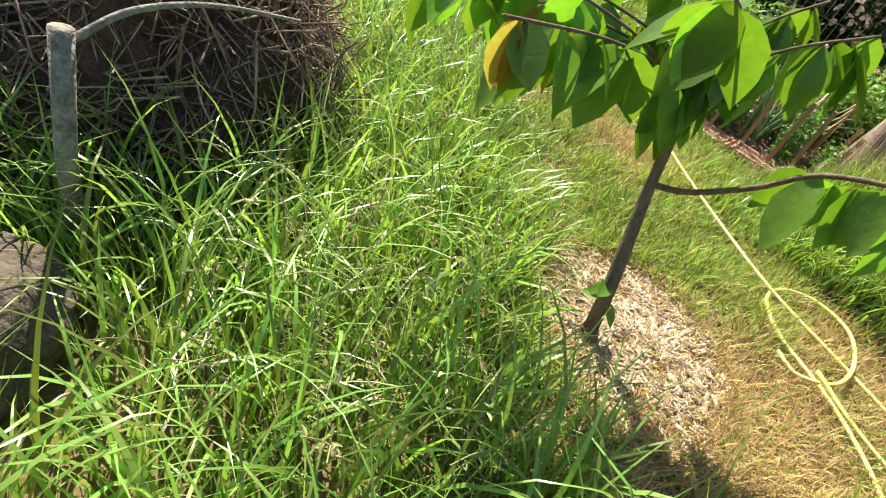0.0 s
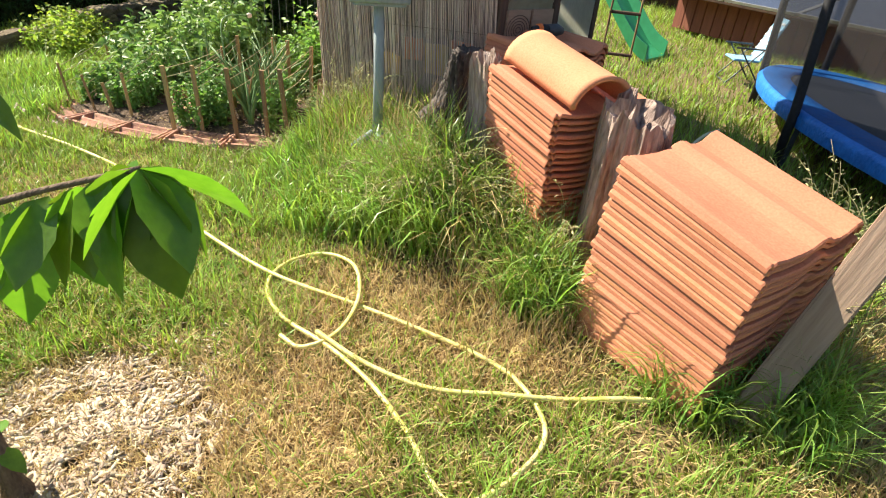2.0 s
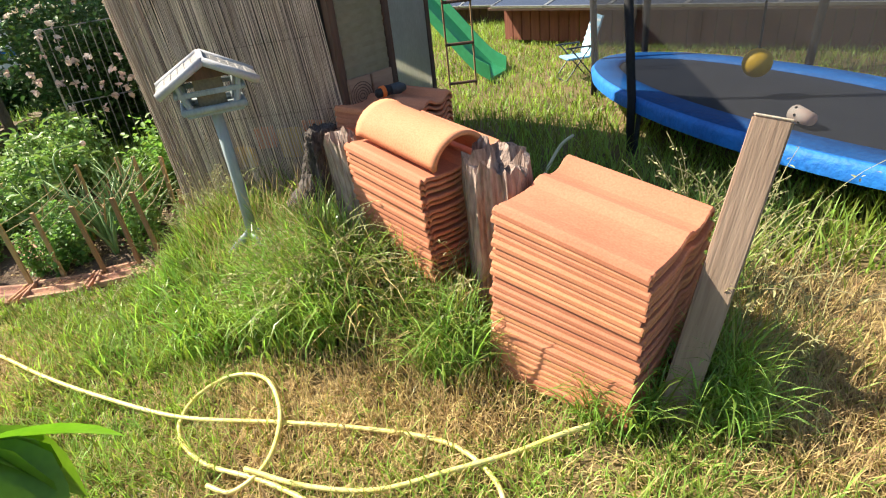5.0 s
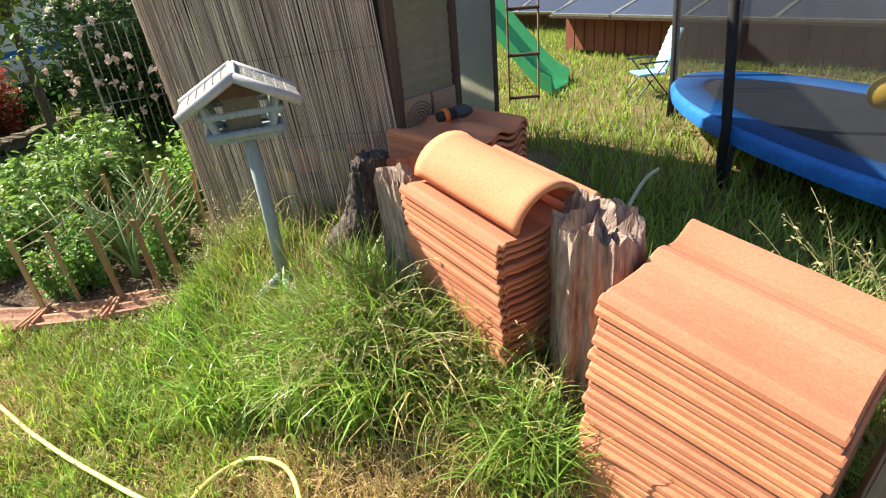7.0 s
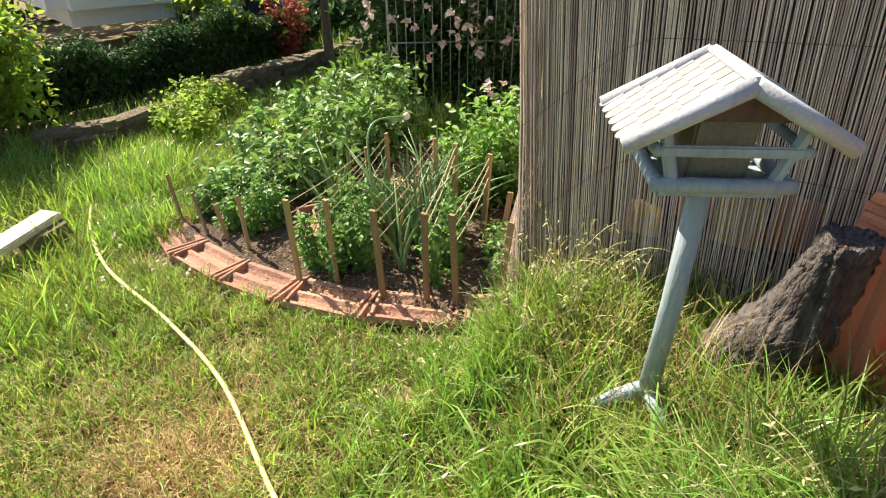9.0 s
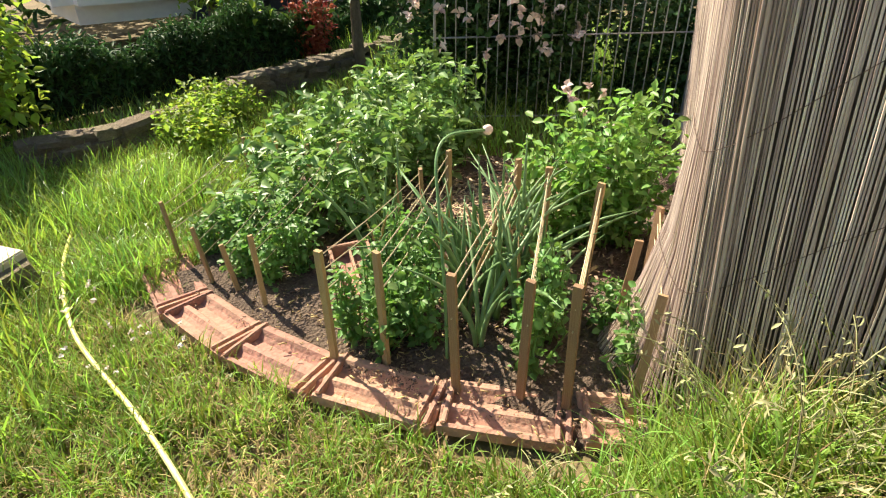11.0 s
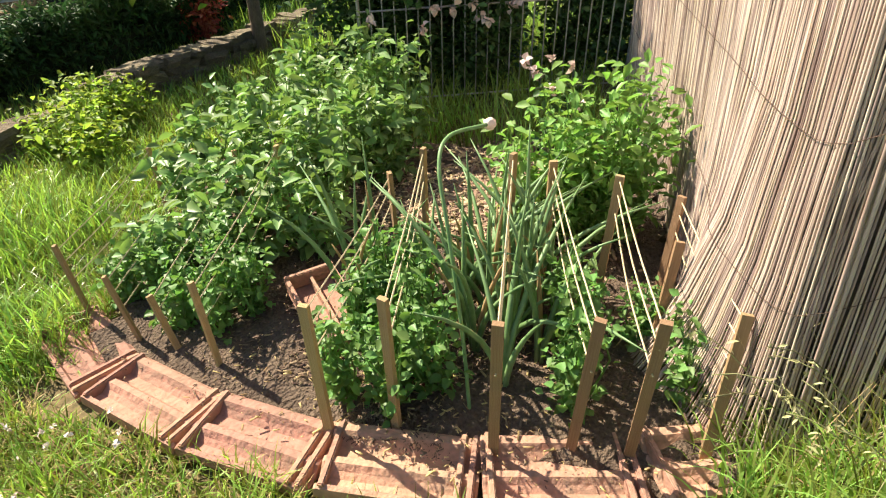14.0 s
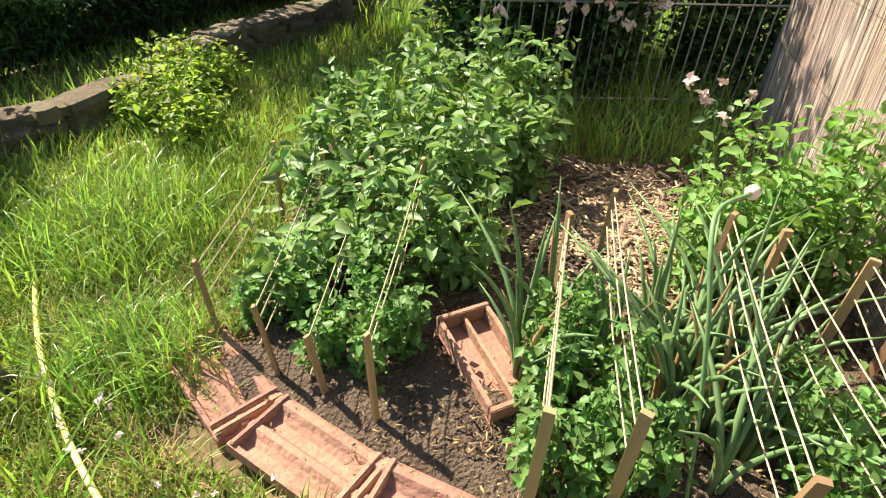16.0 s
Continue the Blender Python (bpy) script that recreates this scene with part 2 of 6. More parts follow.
def mesh_from(name, verts, quads, tris=None):
    """A mesh from numpy arrays of corners, four-sided and three-sided faces."""
    me = bpy.data.meshes.new(name)
    tris = np.zeros((0, 3), int) if tris is None else tris
    me.vertices.add(len(verts))
    me.vertices.foreach_set("co", verts.astype(np.float32).ravel())
    loops = np.r_[quads.ravel(), tris.ravel()].astype(np.int32)
    me.loops.add(len(loops))
    me.loops.foreach_set("vertex_index", loops)
    me.polygons.add(len(quads) + len(tris))
    starts = np.r_[np.arange(len(quads)) * 4, len(quads) * 4 + np.arange(len(tris)) * 3].astype(np.int32)
    me.polygons.foreach_set("loop_start", starts)
    me.update(calc_edges=True)
    return me


def blades(name, xy, length, width, material, droop=0.6, upright=0.25, label="", category="grass", segs=3, wind=(0, 0), z0=None):
    """Grass blades, each a tapering ribbon that bends over; one object of stuff."""
    n = len(xy)
    ln = length * rng.uniform(0.55, 1.25, n) if np.isscalar(length) else length * rng.uniform(0.7, 1.2, n)
    az, lean = rng.uniform(0, 2 * np.pi, n), rng.uniform(0.0, upright * 2, n)
    bend = rng.uniform(0.2, 1.0, n) * droop * 2
    w = width * rng.uniform(0.6, 1.3, n)
    twist = az + np.pi / 2 + rng.normal(0, 0.5, n)
    p = np.c_[xy, (heights(xy[:, 0], xy[:, 1]) if z0 is None else z0) - 0.005]
    rows = []
    for k in range(segs + 1):
        f = 1 - (k / segs) ** 1.5
        half = (w * 0.5 * max(f, 0.0))[:, None] * np.c_[np.cos(twist), np.sin(twist), np.zeros(n)]
        rows += [p - half, p + half] if k < segs else [p]
        a = lean + bend * ((k + 0.5) / segs) ** 1.6
        step = (ln / segs)[:, None] * np.c_[np.sin(a) * np.cos(az), np.sin(a) * np.sin(az), np.cos(a)]
        p = p + step + np.array([wind[0], wind[1], 0]) * (ln / segs)[:, None] * (k / segs)
    per = 2 * segs + 1
    verts = np.stack(rows, 1).reshape(-1, 3)
    base = (np.arange(n) * per)[:, None]
    quads = np.concatenate([base + np.array([[2 * k, 2 * k + 1, 2 * k + 3, 2 * k + 2]]) for k in range(segs - 1)]) if segs > 1 else np.zeros((0, 4), int)
    tris = base + np.array([[per - 3, per - 2, per - 1]])
    ob = link_mesh(name, mesh_from(name, verts, quads, tris), material)
    return tagged(ob, label, category, "", "stuff")


def leaf_cloud(name, centres, size, material, parent=None, ratio=0.5, flat=0.5, fold=0.25):
    """Small folded leaves at centres, in every direction; returns one mesh object."""
    n = len(centres)
    d = rng.normal(0, 1, (n, 3))
    d[:, 2] = d[:, 2] * flat - 0.1
    d /= np.linalg.norm(d, axis=1)[:, None]
    up = rng.normal(0, 0.5, (n, 3)) + [0, 0, 1]
    s = np.cross(d, up)
    s /= np.linalg.norm(s, axis=1)[:, None] + 1e-9
    nn = np.cross(s, d)
    L = (size * rng.uniform(0.6, 1.3, n))[:, None]
    W = L * ratio * 0.5
    c = np.asarray(centres)
    v = np.stack([c, c + d * L * 0.4 + s * W + nn * W * fold * 2, c + d * L * 0.4, c + d * L * 0.4 - s * W + nn * W * fold * 2, c + d * L - nn * L * 0.12,
                  c + d * L * 0.75 + s * W * 0.65 + nn * W * fold, c + d * L * 0.75 - s * W * 0.65 + nn * W * fold], 1).reshape(-1, 3)
    b = (np.arange(n) * 7)[:, None]
    tris = np.concatenate([b + np.array([[0, 1, 2]]), b + np.array([[0, 2, 3]])])
    quads = np.concatenate([b + np.array([[2, 1, 5, 4]]), b + np.array([[2, 4, 6, 3]])])
    return link_mesh(name, mesh_from(name, v, quads, tris), material, parent)


def joined_tubes(lines, radii, sides=5):
    """Many thin tapering sticks in one mesh: lines n x k x 3."""
    lines = np.asarray(lines, float)
    n, k, _ = lines.shape
    radii = np.broadcast_to(np.asarray(radii, float).reshape(-1, 1) if np.ndim(radii) == 1 else np.asarray(radii, float), (n, k))
    d = np.gradient(lines, axis=1)
    d /= np.linalg.norm(d, axis=2)[..., None] + 1e-9
    ref = np.where(np.abs(d[..., 2:3]) < 0.8, [0, 0, 1.0], [1.0, 0, 0])
    u = np.cross(d, ref)
    u /= np.linalg.norm(u, axis=2)[..., None] + 1e-9
    w = np.cross(d, u)
    ang = np.arange(sides) * 2 * np.pi / sides
    v = lines[:, :, None] + radii[:, :, None, None] * (np.cos(ang)[None, None, :, None] * u[:, :, None] + np.sin(ang)[None, None, :, None] * w[:, :, None])
    i = np.arange(n * k * sides).reshape(n, k, sides)
    j = np.roll(i, -1, axis=2)
    quads = np.stack([i[:, :-1], j[:, :-1], j[:, 1:], i[:, 1:]], -1).reshape(-1, 4)
    return v.reshape(-1, 3), quads


def scatter(n, x0, x1, y0, y1, keep=None):
    q = np.c_[rng.uniform(x0, x1, n), rng.uniform(y0, y1, n)]
    return q if keep is None else q[keep(q[:, 0], q[:, 1])]


def patchy(x, y, s=1.3, seed=0):
    """A smooth uneven field between 0 and 1."""
    return 0.5 + 0.25 * (np.sin(s * 2.1 * x + 1.3 * seed + np.sin(s * 1.7 * y)) + np.sin(s * 2.6 * y + 0.7 * seed + np.sin(s * 2.3 * x + seed)))


# ---- ground ----
def build_ground():
    bm = bmesh.new()
    xs = [-400, -60, -15, -8, -5, -3] + [-2 + 0.125 * i for i in range(73)] + [7.5 + 0.5 * i for i in range(12)] + [20, 60, 400]
    ys = [-400, -60, -15, -8, -5, -3] + [-2 + 0.125 * i for i in range(73)] + [7.5 + 0.5 * i for i in range(12)] + [20, 60, 400]
    grid = [[bm.verts.new((x, y, ground_z(max(x, -6), max(y, -6)) + (0.018 * noise.noise((x * 1.7, y * 1.7, 0)) - 0.012 if abs(x) < 12 and abs(y) < 12 else -0.01)))
             for y in ys] for x in xs]
    for a, b in zip(grid, grid[1:]):
        for k in range(len(ys) - 1):
            bm.faces.new((a[k], b[k], b[k + 1], a[k + 1]))
    tagged(part("ground", bm, LAWN, smooth=True), "patchy garden soil and dry turf under the grass", "ground", "", "structure")


build_ground()

# outline of the reed screen on plan: the shaded side, the rounded corner, the sunny side
SCREEN = [(3.17, 1.76), (3.04, 2.05), (2.90, 2.37), (2.785, 2.63), (2.855, 2.755), (3.35, 3.13), (4.2, 3.78), (5.0, 4.39)]


def bed_inside(x, y):
    """The vegetable bed on plan."""
    front = 1.72 * x + y - 6.98             # beyond the curved edging
    return (front > 0) & (x > 1.80 + 0.80 * np.clip(y - 4.3, 0, 3)) & (x + 0.95 * y < 8.08) & (y > 2.75 + np.clip(0.74 * (x - 2.9), -0.1, 3)) & (x < 4.3)


def screen_behind(x, y):
    """Behind the screen, inside the greenhouse."""
    return (x > 2.9 + 0.27 * (2.6 - y)) & (y > 1.68) & (y < 2.78 + 0.75 * (x - 2.86)) & (x < 5.1)


def in_stack(x, y):
    """Under the tile stacks on plan."""
    out = np.zeros(np.shape(x), bool)
    for cx, cy, rz, la, lb in ((2.82, 1.11, -109.5, 0.21, 0.19), (2.645, 0.44, -97.5, 0.25, 0.23), (3.24, 1.55, -104, 0.22, 0.18)):
        c, s = math.cos(radians(rz)), math.sin(radians(rz))
        u, v = (x - cx) * c + (y - cy) * s, -(x - cx) * s + (y - cy) * c
        out = out | ((np.abs(u) < la) & (np.abs(v) < lb))
    return out


# ---- garden bed ----
def build_bed():
    bm = bmesh.new()
    step = 0.06
    nodes = {}
    for i in range(50):
        for j in range(58):
            x, y = 1.75 + step * i, 2.6 + step * j
            if bed_inside(np.array(x), np.array(y)):
                nodes[i, j] = bm.verts.new((x, y, ground_z(x, y) - 0.03 + 0.075 * float(ease((1.72 * x + y - 6.98) / 0.42)) + 0.035 * noise.noise((x * 6, y * 6, 3)) * float(ease((1.72 * x + y - 7.2) / 0.3)) + 0.015 * noise.noise((x * 25, y * 25, 1))))
    for i, j in list(nodes):
        q = [(i, j), (i + 1, j), (i + 1, j + 1), (i, j + 1)]
        if all(k in nodes for k in q):
            bm.faces.new([nodes[k] for k in q])
    tagged(part("bed_soil", bm, SOIL, smooth=True), "dark crumbly soil of the raised vegetable bed", "soil", "", "structure")


build_bed()


# ---- roof tiles ----
def tile_mesh(length=0.47, width=0.40, name="roof_tile"):
    """An interlocking clay pan: long x, across y, with a high roll at the far side, a low roll in the middle and ribbed edges."""
    bm = bmesh.new()
    prof = [(-0.5, 0.004), (-0.485, 0.015), (-0.46, 0.016), (-0.445, 0.006), (-0.42, 0.014), (-0.39, 0.013), (-0.30, 0.006), (-0.12, 0.004), (-0.04, 0.008), (0.02, 0.026), (0.07, 0.032), (0.13, 0.026), (0.19, 0.012),
            (0.28, 0.007), (0.34, 0.014), (0.40, 0.040), (0.45, 0.046), (0.49, 0.034), (0.5, 0.012)]
    th, xs = 0.0135, [-0.5, -0.49, -0.02, 0.02, 0.49, 0.5]
    top, bot = [], []
    for fx in xs:
        end = 0.004 if abs(fx) > 0.495 else 0.0
        top.append([bm.verts.new((fx * length, fy * width, z + th - end)) for fy, z in prof])
        bot.append([bm.verts.new((fx * length, fy * width, z * 0.9 + end * 0.5)) for fy, z in prof])
    for i in range(len(xs) - 1):
        for k in range(len(prof) - 1):
            bm.faces.new((top[i][k], top[i + 1][k], top[i + 1][k + 1], top[i][k + 1]))
            bm.faces.new((bot[i][k], bot[i][k + 1], bot[i + 1][k + 1], bot[i + 1][k]))
        for k in (0, len(prof) - 1):
            f = (top[i][k], bot[i][k], bot[i + 1][k], top[i + 1][k])
            bm.faces.new(f if k == 0 else f[::-1])
    for i in (0, len(xs) - 1):
        for k in range(len(prof) - 1):
            f = (top[i][k], top[i][k + 1], bot[i][k + 1], bot[i][k])
            bm.faces.new(f if i == 0 else f[::-1])
    bm.normal_update()
    me = bpy.data.meshes.new(name)
    bm.to_mesh(me)
    bm.free()
    me.materials.append(CLAY)
    return me


TILE = tile_mesh()


PITCH = 0.0262


def tile_stack(top, bottom, rz, lean, layers, label, length, width):
    """Tiles piled from the centre of the lowest to the centre of the topmost; lean: degrees by which the topmost tips towards its local +x, the lowest lying level."""
    st = base_empty("tile_stack", *bottom, rz)
    r = random.Random(int(top[0] * 100))
    m = None
    for k in range(layers):
        f = k / (layers - 1)
        c = Vector(bottom).lerp(Vector(top), f)
        m = pose(*c, 0, lean * f, rz)
        t = link_mesh("roof_tile", TILE, None, st)
        t.matrix_world = m @ pose(r.uniform(-0.007, 0.007), r.uniform(-0.004, 0.004), 0, r.uniform(-0.15, 0.15), r.uniform(-0.1, 0.1), r.uniform(-0.6, 0.6)) @ Matrix.Diagonal((length / 0.47, width / 0.40, 1, 1))
        t.matrix_parent_inverse = st.matrix_world.inverted()
        t.matrix_world = t.matrix_world
    tagged(st, label, "tile stack", "stacks of roof tiles")
    return m @ Matrix.Translation((0, 0, 0.03))


stack_2 = tile_stack((2.555, 0.298, 0.69), (2.535, 0.33, 0.12), -102.5, 10.5, 24, "stack of orange clay roof tiles leaning on a wooden post", 0.52, 0.46)
stack_1 = tile_stack((2.715, 1.03, 0.80), (2.80, 1.07, 0.13), -109.5, 7.5, 26, "stack of orange clay roof tiles under a ridge tile", 0.45, 0.42)
stack_3 = tile_stack((3.26, 1.53, 0.81), (3.26, 1.53, 0.36), -104, 0, 17, "shaded stack of clay roof tiles against the greenhouse", 0.46, 0.38)


def leaning_tiles(x, y, z, rz, n):
    """Tiles stood on end against a stack."""
    e = base_empty("leaning_tiles", x, y, z, rz)
    for k in range(n):
        t = link_mesh("roof_tile", TILE, None, e)
        t.matrix_local = pose(0.034 * k, 0.012 * k, 0.235, 0, -86 - 1.5 * k, 0) @ Matrix.Diagonal((1.05, 0.78, 1, 1))
    return tagged(e, "shaded clay roof tiles stood on end against a stack", "roof tiles", "stacks of roof tiles")


leaning_tiles(3.045, 1.635, 0.28, 34, 3)


def ridge_tile(m, label):
    bm = bmesh.new()
    rows = []
    for i, x in enumerate((-0.23, -0.2, 0.0, 0.2, 0.23)):
        rr = 0.125 + (0.006 if i in (0, 4) else 0)
        outer = [bm.verts.new((x, rr * math.cos(a), rr * 0.85 * math.sin(a))) for a in [math.pi * k / 14 for k in range(15)]]
        inner = [bm.verts.new((x, (rr - 0.018) * math.cos(a), (rr - 0.018) * 0.85 * math.sin(a))) for a in [math.pi * k / 14 for k in range(15)]]
        rows.append((outer, inner))
    for (o, n), (o2, n2) in zip(rows, rows[1:]):
        for k in range(14):
            bm.faces.new((o[k], o2[k], o2[k + 1], o[k + 1]))
            bm.faces.new((n[k], n[k + 1], n2[k + 1], n2[k]))
        bm.faces.new((o[0], n[0], n2[0], o2[0]))
        bm.faces.new((o[14], o2[14], n2[14], n[14]))
    for (o, n), s in ((rows[0], 1), (rows[-1], -1)):
        for k in range(14):
            f = (o[k], o[k + 1], n[k + 1], n[k])
            bm.faces.new(f if s > 0 else f[::-1])
    ob = part("ridge_tile", bm, CLAY, smooth=True)
    ob.matrix_world = m
    return tagged(ob, label, "ridge tile")


ridge_tile(stack_1 @ pose(0.0, -0.02, 0.012), "half-round orange clay ridge tile lying on the stack")


# ---- logs and posts ----
def log(name, x, y, h, r, label, material, tilt=(0, 0), rz=0, jag=0.08, seed=1, squash=0.8):
    """A split weathered log: furrowed bark, broken top."""
    bm = bmesh.new()
    sides, rows = 40, 18
    ring = []
    for j in range(rows + 1):
        f = j / rows
        row = []
        for k in range(sides):
            a = 2 * math.pi * k / sides
            fur = 0.20 * noise.noise((math.cos(a) * 4.5 + seed, math.sin(a) * 4.5, f * 1.3)) + 0.09 * noise.noise((math.cos(a) * 12, math.sin(a) * 12 + seed, f * 4))
            rr = r * (1 + fur + 0.12 * math.sin(3 * a + seed)) * (1.08 - 0.16 * f)
            z = f * (h + jag * noise.noise((math.cos(a) * 3, math.sin(a) * 3, seed * 7.0)))
            row.append(bm.verts.new((rr * math.cos(a), rr * squash * math.sin(a), z)))
        ring.append(row)
    for a, b in zip(ring, ring[1:]):
        for k in range(sides):
            bm.faces.new((a[k], a[(k + 1) % sides], b[(k + 1) % sides], b[k]))
    inner = [[bm.verts.new((v.co.x * s, v.co.y * s, v.co.z - d + jag * 0.9 * noise.noise((v.co.x * 60, v.co.y * 60, seed + s)))) for v in ring[-1]] for s, d in ((0.75, 0.0), (0.4, 0.01))]
    for a, b in zip([ring[-1]] + inner, inner):
        for k in range(sides):
            bm.faces.new((a[k], a[(k + 1) % sides], b[(k + 1) % sides], b[k]))
    bm.faces.new(inner[-1])
    bm.faces.new(ring[0][::-1])
    ob = part(name, bm, material)
    ob.matrix_world = pose(x, y, ground_z(x, y) - 0.02, tilt[0], tilt[1], rz)
    return tagged(ob, label, "log")


log("weathered_log", 2.71, 0.71, 0.63, 0.145, "rotten split log with furrowed bark standing between tile stacks", LOGWOOD, (0, -4), 20, 0.10, 2)
log("weathered_log", 2.70, 1.37, 0.50, 0.085, "lichen-grey split log standing at the end of a tile stack", LOGWOOD, (-4, 2), 60, 0.06, 5)


def root_stump(x, y):
    """A gnarled root: a broad lumpy foot drawn up into a leaning neck, with twisted furrows."""
    g = ground_z(x, y)
    path = smooth_line([(x, y, g - 0.03), (x, y, g + 0.05), (x + 0.03, y - 0.04, g + 0.15), (x + 0.05, y - 0.06, g + 0.26), (x + 0.06, y - 0.08, g + 0.36), (x + 0.06, y - 0.09, g + 0.43)], 5)
    base_r = [0.125, 0.135, 0.12, 0.092, 0.085, 0.07]
    bm = bmesh.new()
    sides, ring = 56, []
    for j, p in enumerate(path):
        f = j / (len(path) - 1)
        rr = float(np.interp(f * 5, range(6), base_r))
        row = []
        for k in range(sides):
            a = 2 * math.pi * k / sides
            b = a + 1.5 * f
            fur = 0.34 * noise.noise((math.cos(b) * 1.6, math.sin(b) * 1.6, f * 2.0 + 4)) + 0.26 * noise.noise((math.cos(b) * 6.5, math.sin(b) * 6.5, f * 2.2)) + 0.13 * noise.noise((math.cos(b) * 14, math.sin(b) * 14, f * 8))
            row.append(bm.verts.new((p.x + rr * (1 + fur) * math.cos(a), p.y + rr * 0.85 * (1 + fur) * math.sin(a), p.z + 0.02 * noise.noise((a * 3, f, 1)) * f)))
        ring.append(row)
    for a, b in zip(ring, ring[1:]):
        for k in range(sides):
            bm.faces.new((a[k], a[(k + 1) % sides], b[(k + 1) % sides], b[k]))
    top = [bm.verts.new((path[-1] * 0.5 + v.co * 0.5) - Vector((0, 0, 0.015 + 0.03 * abs(noise.noise(v.co * 40))))) for v in ring[-1]]
    for k in range(sides):
        bm.faces.new((ring[-1][k], ring[-1][(k + 1) % sides], top[(k + 1) % sides], top[k]))
    bm.faces.new(top)
    bm.faces.new(ring[0][::-1])
    tagged(part("root_stump", bm, GREYWOOD, smooth=True), "dark grey gnarled driftwood root leaning before the reed screen", "stump")


root_stump(2.88, 1.83)


def timber_post(x, y, label):
    e = base_empty("wooden_post", x, y, ground_z(x, y), -14)
    shaft = part("shaft", box(0.098, 0.052, 0.957, None, 0.006), PLANK, e)
    cut = part("end_cut", box(0.095, 0.050, 0.006, pose(0, 0, 0.955), 0.002), PALEWOOD, e, "pale sawn end grain")
    foot, tip = Vector((x, y, ground_z(x, y) - 0.03)), Vector((2.655, -0.12, 0.99))
    e.matrix_world = Matrix.Translation(foot) @ (tip - foot).to_track_quat("Z", "Y").to_matrix().to_4x4() @ pose(0, 0, 0, 0, 0, 30)
    return tagged(e, label, "post")


timber_post(2.375, 0.02, "upright sawn timber post with a pale cut top")


# ---- bird feeder ----
def bird_feeder(x, y, rz):
    z = ground_z(x, y)
    e = base_empty("bird_feeder", x, y, z, rz)
    part("post", tube([(0, 0, 0.06), (0.004, 0, 0.4), (0, 0, 0.765)], [0.030, 0.028, 0.028], 14), FEEDER, e, smooth=True)
    for a in (50, 170, 290):
        part("foot", tube([(0, 0, 0.11), (0.085 * math.cos(radians(a)), 0.085 * math.sin(radians(a)), 0.05), (0.145 * math.cos(radians(a)), 0.145 * math.sin(radians(a)), 0.0)],
                          [0.024, 0.022, 0.02], 8), FEEDER, e, smooth=True)
    part("tray", box(0.27, 0.20, 0.016, pose(0, 0, 0.760), 0.004), FEEDER, e)
    for sy in (-1, 1):
        part("tray_rim", tube([(-0.15, sy * 0.105, 0.790), (0.15, sy * 0.105, 0.790)], 0.016, 10), FEEDER, e, smooth=True)
        part("perch_rail", box(0.30, 0.012, 0.024, pose(0, sy * 0.108, 0.853), 0.004), FEEDER, e)
    for sx in (-1, 1):
        part("tray_rim", tube([(sx * 0.14, -0.11, 0.790), (sx * 0.14, 0.11, 0.790)], 0.016, 10), FEEDER, e, smooth=True)
        part("side_rail", tube([(sx * 0.155, -0.115, 0.865), (sx * 0.155, 0.115, 0.865)], 0.012, 8), FEEDER, e, smooth=True)
        for sy in (-1, 1):
            part("corner_post", tube([(sx * 0.10, sy * 0.095, 0.775), (sx * 0.15, sy * 0.10, 0.925)], 0.015, 6), FEEDER, e)
    part("seed_box", box(0.135, 0.12, 0.155, pose(0, 0, 0.777), 0.006), SILO, e, "dull olive-brown seed silo")
    for sx in (-1, 1):
        m = pose(0, 0, 1.000, 0, sx * 27, 0)
        panel = part("roof_panel", box(0.25, 0.24, 0.012, m @ pose(sx * 0.122, 0, -0.012), 0.002), FEEDER, e)
        sh = bmesh.new()
        for row in range(6):
            for k in range(6):
                at = m @ pose(sx * (0.005 + 0.041 * row), -0.100 + 0.040 * k + (0.018 if row % 2 else -0.002), 0.006, 0, sx * 5, 0)
                rim = [(0.0, -0.0185), (0.040, -0.0185)] + [(0.040 + 0.0185 * math.sin(t), -0.0185 * math.cos(t)) for t in (0.5, 1.05, 1.57, 2.09, 2.64)] + [(0.040, 0.0185), (0.0, 0.0185)]
                up, dn = ([sh.verts.new(at @ Vector((sx * u, v * (1 if sx > 0 else -1), z))) for u, v in rim] for z in (0.004, 0.0))
                sh.faces.new(up)
                for a, b, c, d in zip(up, up[1:] + up[:1], dn[1:] + dn[:1], dn):
                    sh.faces.new((a, d, c, b))
        part("shingle", sh, SHINGLE, panel, "scalloped grey felt shingles")["kind"] = "stuff"
        for sy in (-1, 1):
            part("barge_rail", tube([tuple(m @ Vector((0.0, sy * 0.128, 0.0))), tuple(m @ Vector((sx * 0.262, sy * 0.128, 0.0)))], 0.019, 10), FEEDER_TRIM, e, "pale round edging rail", True)
    part("ridge_cap", box(0.03, 0.25, 0.012, pose(0, 0, 1.003), 0.003), FEEDER_TRIM, e)
    for sy in (-1, 1):
        gb = bmesh.new()
        vs = [gb.verts.new(c) for c in ((-0.15, sy * 0.085, 0.920), (0.15, sy * 0.085, 0.920), (0, sy * 0.085, 0.990), (-0.15, sy * 0.093, 0.920), (0.15, sy * 0.093, 0.920), (0, sy * 0.093, 0.990))]
        for f in ((0, 1, 2), (5, 4, 3), (0, 3, 4, 1), (1, 4, 5, 2), (2, 5, 3, 0)):
            gb.faces.new([vs[i] for i in f])
        part("gable_board", gb, DARKWOOD, e)
    return tagged(e, "grey-painted wooden bird feeder house on a leaning round post", "bird feeder")


